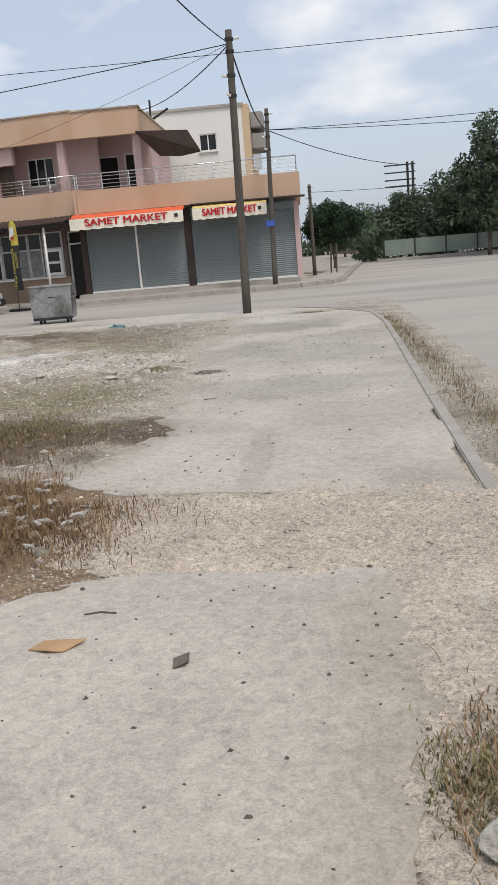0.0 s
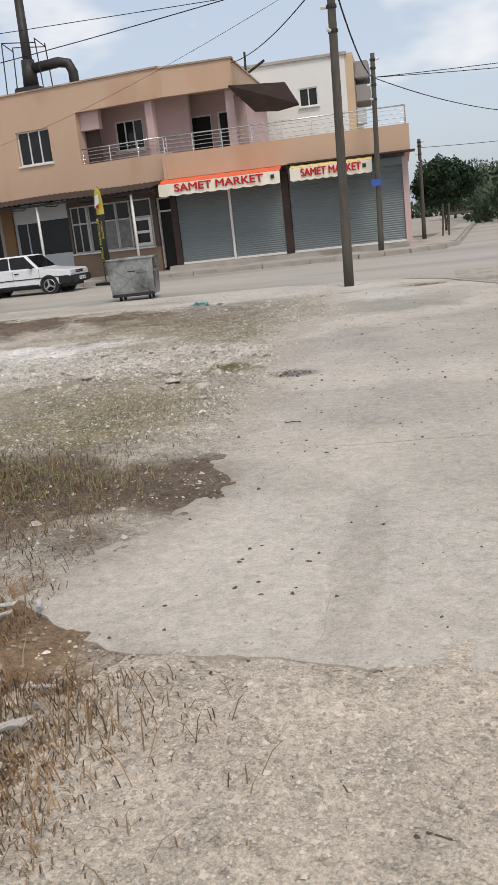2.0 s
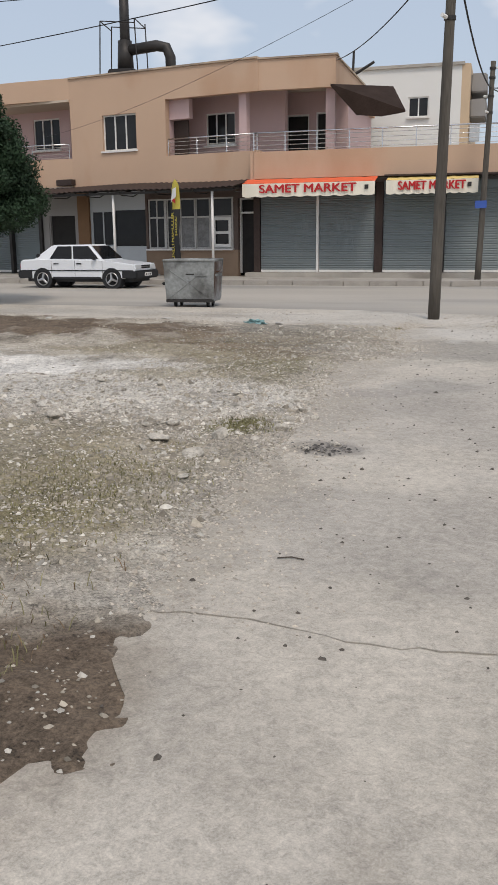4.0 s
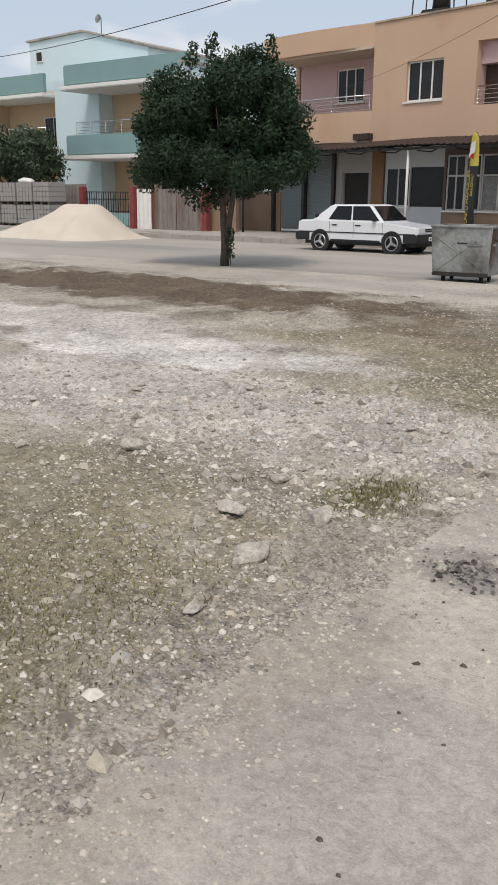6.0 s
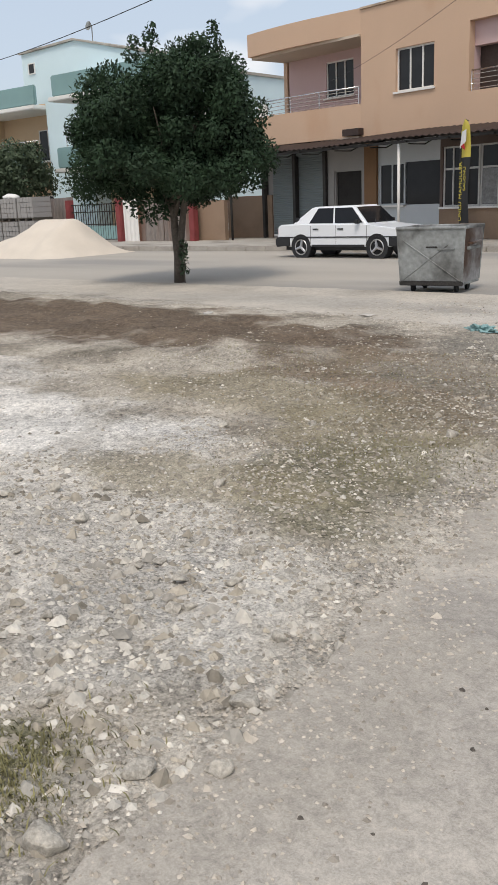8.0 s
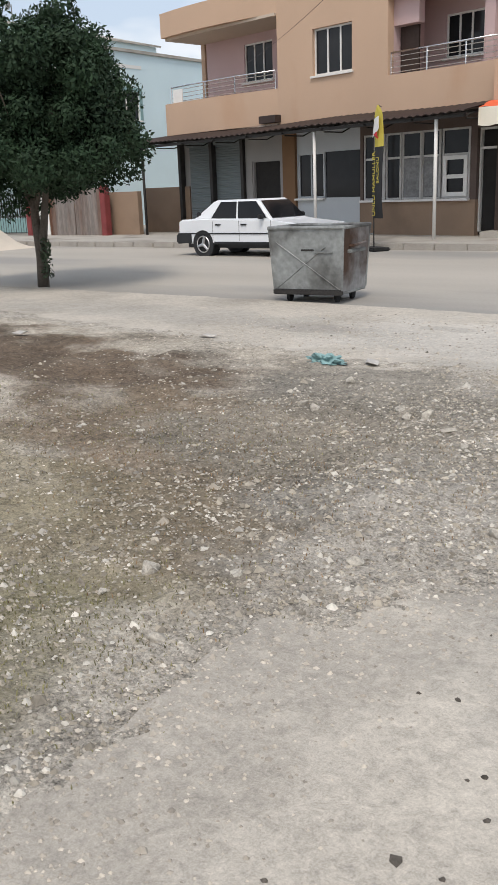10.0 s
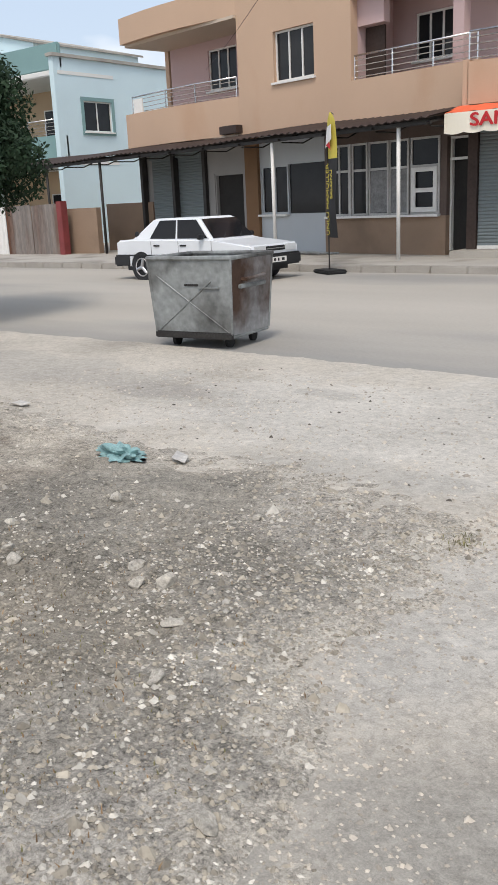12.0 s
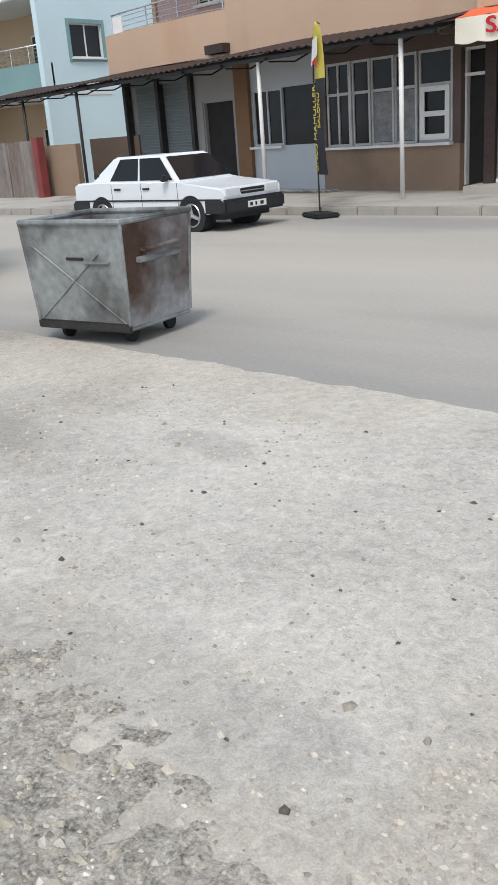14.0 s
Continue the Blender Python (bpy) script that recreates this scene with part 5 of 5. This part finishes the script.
def tree(name, x, y, label, trunk_h, cz, rx, rz, leaves, size, material, seed, r=0.12, fork=True, clumps=70, rmin=0.3, rmax=0.55, lumps=()):
    rg = random.Random(seed)
    t = empty(name, label, "tree", Matrix.Translation((x, y, -0.02)))
    bm = B()
    tube(bm, [(0, 0, 0), (0.02, 0, trunk_h * 0.35), (-0.03, 0, trunk_h * 0.7), (-0.1 * rx * 0.3, 0, trunk_h), (-0.2 * rx * 0.5, 0.1, cz)], r, 10, r * 0.45)
    if fork:
        tube(bm, [(0.02, 0, trunk_h * 0.3), (0.12, 0.03, trunk_h * 0.7), (0.22, 0.05, trunk_h * 1.05), (0.3 * rx, 0.1, cz)], r * 0.8, 10, r * 0.35)
    for k in range(9):
        a = rg.uniform(0, 6.28)
        e = (math.cos(a) * rx * 0.7, math.sin(a) * rx * 0.7, cz + rg.uniform(-0.4, 0.8) * rz)
        tube(bm, [(0, 0, trunk_h * rg.uniform(0.8, 1.1)), (e[0] * 0.4, e[1] * 0.4, (trunk_h + e[2]) / 2), e], r * 0.4, 6, r * 0.08)
    part("trunk", bm, BARK, t, smooth=True)
    cl = crown(clumps, 0, 0, cz, rx, rx, rz, rg, rmin, rmax) + list(lumps)
    leaf_mesh("crown", cl, leaves, size, material, t, seed=seed)
    return t


tops = [(-1.0, 0.1, 4.35, 0.2), (-0.95, 0.1, 4.6, 0.12), (-0.2, -0.2, 4.45, 0.2), (-0.15, -0.2, 4.7, 0.1), (0.6, 0.2, 4.35, 0.22), (1.15, 0.0, 4.3, 0.2), (1.2, 0.0, 4.55, 0.12)]
low_skirt = [(1.75 * math.cos(a) * q, 1.75 * math.sin(a) * q, 2.15 + 0.25 * math.sin(a * 3), 0.36) for a in (0.4 * i for i in range(16)) for q in (0.65, 1.0)]
tree("street_tree", -12.65, 23.1, "dense dark green rounded street tree with a forked trunk", 1.5, 2.95, 1.72, 1.4, 90000, 0.045, LEAF, 3, 0.105, clumps=130, rmin=0.26, rmax=0.48, lumps=tops + low_skirt)
sh = empty("trunk_suckers", "small green shoots at the foot of the street tree", "shrub", Matrix.Translation((-12.45, 23.05, 0)))
leaf_mesh("leaves", [(0, 0, 0.25 + 0.12 * i, 0.11) for i in range(5)], 170, 0.045, LEAF2, sh, seed=4)
part("stem", tube(B(), [(0, 0, -0.02), (0.02, 0, 0.75)], 0.012, 5), BARK, sh)
tree("yard_tree", -38.2, 37.6, "bushy grey green yard tree beside the fence", 1.6, 3.3, 2.6, 1.5, 14000, 0.11, LEAF2, 5, 0.14, clumps=60, rmin=0.4, rmax=0.8)
tree("corner_tree", 1.1, 48.5, "small rounded dark green tree past the corner", 1.3, 2.55, 1.5, 1.1, 9000, 0.09, LEAF, 6, 0.07, clumps=50, rmin=0.3, rmax=0.5)
for k, (x, y, h, w, n) in enumerate(((10.6, 55, 7.9, 1.9, 12000), (13.6, 56, 9.2, 3.0, 14000), (9.4, 62, 5.6, 2.4, 9000), (14, 66, 6.5, 3.5, 9000), (20, 60, 7.5, 4.0, 9000), (7.0, 66, 4.6, 2.0, 8000), (5.2, 78, 4.6, 2.2, 6000), (3.2, 92, 4.6, 2.6, 5000), (26, 66, 7.5, 4.0, 7000), (9.5, 84, 5.6, 3.5, 6000))):
    tree("roadside_tree", x, y, "grey green roadside tree in a row", h * 0.3, h * 0.56, w, h * 0.40, n, 0.13, LEAF2 if k % 3 else FARGREEN, 20 + k, 0.14, clumps=60, rmin=0.35, rmax=0.9)
# understory behind the far fence
rgu = random.Random(4)
und = empty("far_shrubs", "dark green undergrowth behind the far fence", "shrubs")
leaf_mesh("foliage", [(rgu.uniform(3.0, 30), rgu.uniform(60, 72), rgu.uniform(0.3, 2.4), rgu.uniform(0.6, 1.2)) for _ in range(150)], 16000, 0.2, FARGREEN, und, seed=8)
leaf_mesh("foliage", [(rgu.uniform(-60, 40), rgu.uniform(118, 132), rgu.uniform(0.3, 3.6), rgu.uniform(1.0, 1.8)) for _ in range(240)], 16000, 0.4, FARGREEN, und, seed=9)
ff = empty("far_fence", "long faded green boundary fence along the far road", "fence", Matrix.Translation((4.6, 59, 0)))
part("fence_sheet", box(B(), 0, 26, 0, 0.05, 0.35, 1.35), FARFENCE, ff)
part("kerb", box(B(), -0.5, 26, -0.7, -0.4, -0.02, 0.2), KERB, ff)
for i in range(14):
    part("post", tube(B(), [(i * 2.0, -0.04, -0.02), (i * 2.0, -0.04, 1.45)], 0.04, 6), DARKSTEEL, ff)
stake = empty("tree_guard", "thin dark wooden stakes beside the corner tree", "stakes", Matrix.Translation((0.75, 41.2, 0)))
for dx in (0.0, 0.25):
    part("stake", tube(B(), [(dx, 0, -0.02), (dx + 0.06, 0, 1.45)], 0.04, 6), POLEWOOD, stake)
part("rail", box(B(), 0.3, 1.4, 2, 2.05, 0.95, 1.05), POLEWOOD, stake)

# ---- rubble, gravel and litter ----


def stones_stuff(name, spots, material, label, seed):
    """Thousands of small angular stones (x, y, z, size) joined into one object."""
    rg = np.random.RandomState(seed)
    base = np.array([(1, 0, 0), (0.3, 0.9, 0.1), (-0.8, 0.6, 0), (-0.9, -0.5, 0.05), (0.2, -1, 0), (0.3, 0.1, 0.8), (-0.3, -0.2, 0.75)], float)
    tri = [(0, 1, 5), (1, 2, 5), (2, 6, 5), (2, 3, 6), (3, 4, 6), (4, 5, 6), (4, 0, 5)]
    s = np.array(spots)
    n = len(s)
    v = base[None] * (1 + rg.uniform(-0.35, 0.35, (n, 7, 3)))
    a = rg.uniform(0, 6.28, n)
    ca, sa = np.cos(a)[:, None], np.sin(a)[:, None]
    x, y = v[..., 0] * ca - v[..., 1] * sa, v[..., 0] * sa + v[..., 1] * ca
    sq = rg.uniform(0.6, 1.1, n)[:, None]
    v = np.stack([x * s[:, 3:4] + s[:, 0:1], y * sq * s[:, 3:4] + s[:, 1:2], v[..., 2] * s[:, 3:4] * rg.uniform(0.5, 1.1, n)[:, None] + s[:, 2:3]], -1).reshape(-1, 3)
    f = (np.array(tri)[None] + (np.arange(n) * 7)[:, None, None]).reshape(-1, 3)
    me = bpy.data.meshes.new(name)
    me.from_pydata(v.tolist(), [], f.tolist())
    me.materials.append(material)
    return tagged(new(name, me), label, "stones", kind="stuff")


STONE_DARK = mat("grey brown broken stone", (0.33, 0.295, 0.24), 0.95, var=0.3, island=0.4, scale=3, fine=40, bump=0.5)
rs = random.Random(12)
pale, dull = [], []
for _ in range(120000):
    y = rs.uniform(8.2, 20.2) if rs.random() < 0.93 else rs.uniform(2.5, 8.2)
    x = edge_x(y) + 0.12 - abs(rs.gauss(0, 1)) * (1.6 if rs.random() < 0.5 else 5.0)
    d = inside(x, y)
    if x < -14 or d < -0.25 or (d < 0.1 and rs.random() < 0.5):
        continue
    n = noise.noise((x * 0.7, y * 0.7, 4.0)) + 0.6 * noise.noise((x * 2.5, y * 2.5, 1.0))
    if n < rs.uniform(-0.9, 0.25) or (17.0 < y and x < -4 and rs.random() < 0.6):
        continue
    if math.hypot((x + 6.1) / 1.9, (y - 14.1) / 0.8) < 1 and rs.random() < 0.85:
        continue
    zone = math.exp(-((y - 12.0) / 1.1) ** 2)
    size = min(0.042, 0.0052 * math.exp(abs(rs.gauss(0, 0.55 + 0.25 * zone)))) * (0.7 if x < -7 else 1.0)
    (pale if rs.random() < 0.3 + 0.4 * zone else dull).append((x, y, lot_height(x, y) - size * 0.12, size))
stones_stuff("rubble", pale, STONE, "scattered pale concrete rubble over the bare lot", 1)
stones_stuff("rubble", dull, STONE_DARK, "grey brown broken stones over the bare lot", 5)
spots = []
for _ in range(36000):
    x, y = rs.uniform(-1.5, 1.6), rs.gauss(4.45, 0.45)
    k = rs.random()
    if k < 0.25:
        x, y = rs.gauss(0.85, 0.32), rs.uniform(0.8, 5.2)
    elif k < 0.5:
        y = rs.uniform(8, 20)
        x = edge_x(y) - 0.1 + abs(rs.gauss(0, 0.35))
    elif k < 0.6:
        x, y = rs.uniform(-7, -0.6), rs.uniform(19.2, 22.0)
    s = (0.0055 if y > 19 else 0.0042) * math.exp(abs(rs.gauss(0, 0.45)))
    spots.append((x, y, max(lot_height(x, y), gravel_height(x, y) if -1.6 < x and 0.6 < y < 5.6 else 0.0, 0.02 if y > 5 else 0.0), s))
TANSTONE = mat("tan gravel chips", (0.43, 0.385, 0.325), 0.95, var=0.2, scale=4, fine=40, island=0.35, bump=0.3)
stones_stuff("loose_gravel", spots, TANSTONE, "loose pale gravel chips on the path", 2)
dark = mat("small dark clods", (0.10, 0.088, 0.075), 0.95, var=0.4, scale=20, fine=80, bump=0.3)
spots = [(rs.uniform(-1.5, 0.9), rs.uniform(1.0, 19.0), 0.02, 0.006 * math.exp(abs(rs.gauss(0, 0.45)))) for _ in range(650)]
spots += [(rs.gauss(-0.85, 0.16), rs.gauss(5.95, 0.18), 0.022, 0.011) for _ in range(14)] + [(rs.gauss(0.2, 0.25), rs.gauss(2.9, 0.6), 0.022, 0.01) for _ in range(26)]
spots += [(rs.uniform(-6, 0), rs.uniform(19.5, 22.3), 0.02, 0.008 * math.exp(abs(rs.gauss(0, 0.5)))) for _ in range(70)]
stones_stuff("dark_clods", spots, dark, "small dark clods and pellets on the pale ground", 3)
spots = [(rs.gauss(-1.45, 0.09), rs.gauss(10.85, 0.08), 0.018 + 0.02 * rs.random(), 0.006 * math.exp(abs(rs.gauss(0, 0.5)))) for _ in range(170)]
stones_stuff("charred_rubble", spots, CHAR, "small heap of charred black rubble on the path", 4)


LUMP = mat("weathered concrete lump", (0.47, 0.435, 0.375), 0.95, var=0.3, scale=6, fine=50, bump=0.5, speck=(20, 0.3, 0.75))


def stone(x, y, s, label="pale angular lump of broken concrete", flat=0.5, material=None, z=None):
    rg = random.Random(int(x * 977 + y * 131))
    bm = B()
    for _ in range(16):
        d = Vector((rg.gauss(0, 1), rg.gauss(0, 1), rg.gauss(0, 1))).normalized()
        bm.verts.new((d.x * s * rg.uniform(0.8, 1.1), d.y * s * rg.uniform(0.55, 0.85), d.z * s * flat * rg.uniform(0.7, 1.0)))
    hull = bmesh.ops.convex_hull(bm, input=bm.verts)
    bmesh.ops.delete(bm, geom=list({v for v in hull["geom_interior"] + hull["geom_unused"] if isinstance(v, bmesh.types.BMVert)}), context="VERTS")
    bmesh.ops.bevel(bm, geom=list(bm.edges), offset=s * 0.05, segments=1, affect="EDGES")
    ob = make("stone", bm, material or LUMP)
    ground_z = (max(lot_height(x, y), 0.02 if inside(x, y) < 0 else -1) if z is None else z)
    ob.matrix_world = Matrix.Translation((x, y, ground_z + 0.3 * s * flat)) @ pose(0, 0, 0, rg.uniform(-10, 10), rg.uniform(-10, 10), rg.uniform(0, 360))
    return tagged(ob, label, "stone", "lumps of rubble")


for x, y, s, flat in ((-2.23, 10.42, 0.13, 0.3), (-2.22, 10.92, 0.085, 0.9), (-2.74, 11.32, 0.08, 0.35), (-2.63, 10.79, 0.12, 0.3), (-2.69, 10.59, 0.075, 0.25), (-3.67, 11.17, 0.1, 0.6), (-1.89, 12.13, 0.08, 0.3), (-1.91, 11.38, 0.085, 0.55), (-1.91, 11.7, 0.06, 0.5), (-1.75, 11.85, 0.055, 0.5), (-2.1, 9.9, 0.06, 0.4), (-1.4, 10.98, 0.06, 0.5), (-1.56, 10.8, 0.045, 0.6), (-2.75, 15.2, 0.07, 0.6), (-3.6, 17.75, 0.06, 0.6), (-2.85, 17.95, 0.065, 0.7), (-2.98, 17.9, 0.05, 0.7), (-3.08, 18.0, 0.05, 0.6), (-2.6, 17.7, 0.06, 0.45), (-2.35, 17.35, 0.045, 0.6)):
    stone(x, y, s, flat=flat)
for _ in range(130):
    y = rs.gauss(12.1, 0.8) if rs.random() < 0.75 else rs.uniform(14.5, 19)
    x = edge_x(y) - 0.1 - abs(rs.gauss(0, 2.2))
    stone(x, y, rs.uniform(0.02, 0.055), flat=rs.uniform(0.35, 0.75))
stone(0.42, 1.83, 0.15, "rough grey boulder in the dry grass by the path", 0.7, z=0.03)
for x, y, s in ((-1.75, 4.75, 0.07), (-2.15, 5.2, 0.09), (-1.72, 5.1, 0.06), (-2.3, 4.9, 0.08), (-1.5, 4.2, 0.06), (-1.95, 4.6, 0.05), (-1.62, 4.45, 0.05)):
    stone(x, y, s, "broken brick lump among dry weeds", 0.6, STONE_DARK)


def blades(name, spots, material, label, seed, category="grass"):
    """Thin bent blades (x, y, height, lean)."""
    rg = random.Random(seed)
    vs, fs = [], []
    for x, y, h in spots:
        a, l = rg.uniform(0, 6.28), h * rg.uniform(0.4, 1.8)
        z = (lot_height(x, y) if x < -1.6 else gravel_height(x, y) if 0.6 < y < 5.6 and x < 1.7 else 0.0)
        wx, wy = -math.sin(a) * 0.0022, math.cos(a) * 0.0022
        dx, dy = math.cos(a) * l, math.sin(a) * l
        k = len(vs)
        vs += [(x - wx, y - wy, z - 0.01), (x + wx, y + wy, z - 0.01), (x + dx * 0.4 + wx, y + dy * 0.4 + wy, z + h * 0.65), (x + dx * 0.4 - wx, y + dy * 0.4 - wy, z + h * 0.65), (x + dx, y + dy, z + h)]
        fs += [(k, k + 1, k + 2, k + 3), (k + 3, k + 2, k + 4)]
    me = bpy.data.meshes.new(name)
    me.from_pydata(vs, [], fs)
    me.materials.append(material)
    return tagged(new(name, me), label, category, kind="stuff")


gb = random.Random(31)
dry = [(gb.gauss(-2.0, 0.42), gb.gauss(4.75, 0.5), 0.015 + 0.10 * gb.random() ** 3) for _ in range(11000)]
dry += [(gb.gauss(-1.35, 0.16), gb.gauss(4.5, 0.35), gb.uniform(0.008, 0.035)) for _ in range(900)]
dry += [(gb.gauss(0.5, 0.2), gb.gauss(2.1, 0.2), gb.uniform(0.01, 0.06)) for _ in range(1500)]
dry += [(gb.gauss(1.35, 0.12), gb.uniform(4.6, 18), gb.uniform(0.01, 0.06)) for _ in range(2600)]
dry += [(gb.gauss(-3.4, 1.0), gb.gauss(16.4, 0.8), gb.uniform(0.004, 0.016)) for _ in range(4000)]
dry += [(gb.gauss(-3.0, 0.6), gb.gauss(7.0, 0.6), gb.uniform(0.01, 0.06)) for _ in range(5000)]
dry = [q for q in dry if not (-1.75 < q[0] < 0.9 and 5.1 < q[1]) and not (-1.5 < q[0] < 0.25 and q[1] < 3.75)]
blades("dry_grass", dry, DRYGRASS, "dry straw coloured grass and weeds", 1)
gr = [(gb.gauss(-2.2, 0.13), gb.gauss(11.45, 0.16), gb.uniform(0.005, 0.03)) for _ in range(1600)]
gr += [(gb.gauss(-2.6, 0.4), gb.gauss(9.5, 0.5), gb.uniform(0.005, 0.025)) for _ in range(3500)]
gr += [(gb.gauss(1.32, 0.1), gb.uniform(4.4, 17), gb.uniform(0.01, 0.06)) for _ in range(2200)]
gr += [(gb.gauss(0.6, 0.22), gb.gauss(2.12, 0.14), gb.uniform(0.008, 0.035)) for _ in range(4000)]
gr += [(gb.gauss(-0.1, 0.22), gb.gauss(19.5, 0.08), gb.uniform(0.02, 0.08)) for _ in range(500)]
gr += [(gb.gauss(-3.3, 0.8), gb.gauss(7.3, 0.45), gb.uniform(0.01, 0.06)) for _ in range(6000)]
gr += [(gb.gauss(-2.8, 0.4), gb.gauss(14.6, 0.4), gb.uniform(0.004, 0.015)) for _ in range(2500)]
gr += [(gb.gauss(-4.5, 1.3), gb.gauss(16.8, 0.5), gb.uniform(0.004, 0.015)) for _ in range(3500)]
gr += [(gb.gauss(-2.03, 0.04), gb.gauss(19.05, 0.06), gb.uniform(0.005, 0.025)) for _ in range(90)]
gr = [q for q in gr if not (-1.75 < q[0] < 0.2 and q[1] < 18.5)]
blades("green_weeds", gr, GREENGRASS, "low green weeds in ragged patches", 2)


def scrap(name, x, y, outline, material, label, category, z=0.024, fold=0.03, turn=0.0, size=1.0):
    bm = B()
    a = [bm.verts.new((px * size, py * size, z + fold * (k % 2))) for k, (px, py) in enumerate(outline)]
    b = [bm.verts.new((v.co.x, v.co.y, v.co.z + 0.004)) for v in a]
    bm.faces.new(a[::-1])
    bm.faces.new(b)
    for i in range(len(a)):
        j = (i + 1) % len(a)
        bm.faces.new((a[i], a[j], b[j], b[i]))
    ob = make(name, bm, material)
    ob.matrix_world = Matrix.Translation((x, y, 0)) @ Matrix.Rotation(turn, 4, "Z")
    return tagged(ob, label, category)


scrap("cardboard_scrap", -1.1, 3.1, [(-0.11, -0.02), (-0.02, -0.06), (0.04, -0.05), (0.11, 0.03), (0.02, 0.06), (-0.06, 0.03)], CARDBOARD, "flattened brown cardboard scrap on the concrete", "cardboard", fold=0.012)
scrap("dark_scrap", -0.58, 2.92, [(-0.025, -0.05), (0.02, -0.04), (0.028, 0.0), (0.025, 0.045), (-0.015, 0.045), (-0.028, 0.0)], mat("dark leather scrap", (0.14, 0.12, 0.10), 0.8), "small dark crumpled scrap on the concrete", "litter", fold=0.015)
for i in range(75):
    x, y = gb.gauss(-1.95, 0.33), gb.gauss(4.7, 0.4)
    if x > -1.35:
        continue
    scrap("paper_scrap", x, y, [(-0.06, -0.006), (-0.01, -0.016), (0.045, -0.008), (0.07, 0.008), (0.01, 0.014), (-0.03, 0.01)], PLASTIC, "pale torn paper scrap among dry weeds", "litter", z=lot_height(x, y) + 0.01 + 0.04 * gb.random(), fold=0.004 + 0.014 * gb.random(), turn=i * 1.7, size=gb.uniform(0.3, 1.0))
for x, y in ((-6.3, 19.9), (-4.05, 19.35), (-8.1, 18.9)):
    scrap("paper_scrap", x, y, [(-0.1, -0.04), (-0.02, -0.06), (0.06, -0.035), (0.11, 0.02), (0.03, 0.05), (-0.05, 0.04)], PLASTIC, "pale torn paper scrap on bare ground", "litter", z=lot_height(x, y) + 0.02, fold=0.02, turn=x)
bm = B()
bmesh.ops.create_icosphere(bm, subdivisions=4, radius=1)
for v in bm.verts:
    q = v.co.copy()
    v.co = Vector((q.x * 0.15, q.y * 0.1, max(0, q.z) * 0.06)) * (1 + 0.8 * noise.noise(q * 3) + 0.5 * noise.noise(q * 8))
rag = make("plastic_bag", bm, TEALRAG)
rag.matrix_world = Matrix.Translation((-4.4, 19.2, lot_height(-4.4, 19.2)))
tagged(rag, "crumpled teal plastic bag lying on the rubble", "plastic bag")
for x, y, l, a in ((-1.15, 8.75, 0.12, 0.1), (-2.0, 10.55, 0.16, 0.2), (-2.6, 16.6, 0.3, -0.6), (-2.3, 15.9, 0.25, 2.5), (-0.1, 4.3, 0.28, -0.5), (-0.45, 4.6, 0.2, 1.9), (0.2, 1.6, 0.2, -0.8), (-1.0, 3.4, 0.14, 0.0), (-1.75, 5.1, 0.25, 1.4), (-1.9, 4.8, 0.3, 0.6), (-2.1, 4.6, 0.25, 2.2)):
    bm = B()
    tube(bm, [(-l / 2, 0, 0.026), (0, 0.015, 0.028), (l / 2, 0, 0.026)], 0.0035, 5)
    st = make("twig", bm, BARK)
    st.matrix_world = Matrix.Translation((x, y, 0)) @ Matrix.Rotation(a, 4, "Z")
    tagged(st, "short dry brown twig on the ground", "twig", "dry twigs")
# crack along the path
bm = B()
pts = [(-0.6 + 0.1 * noise.noise((i * 0.55, 2, 1)) + 0.05 * noise.noise((i * 1.9, 5, 1)) + 0.016 * i, 5.25 + i * 0.16, 0.0205) for i in range(16)]
tube(bm, pts, 0.003, 4, 0.0015)
part("crack", bm, KERB, slabs, "thin dark crack")
# loose pipes by the shop front
pipes = empty("loose_pipes", "bundle of thin metal pipes lying by the shop wall", "pipes", Matrix.Translation(S))
for i in range(4):
    part("pipe", tube(B(), [(-7.0 + 0.2 * i, -0.5 + 0.1 * i, 0.2), (-4.3 + 0.1 * i, -0.7 + 0.14 * i, 0.19)], 0.025, 6, M=ML), GALV, pipes)
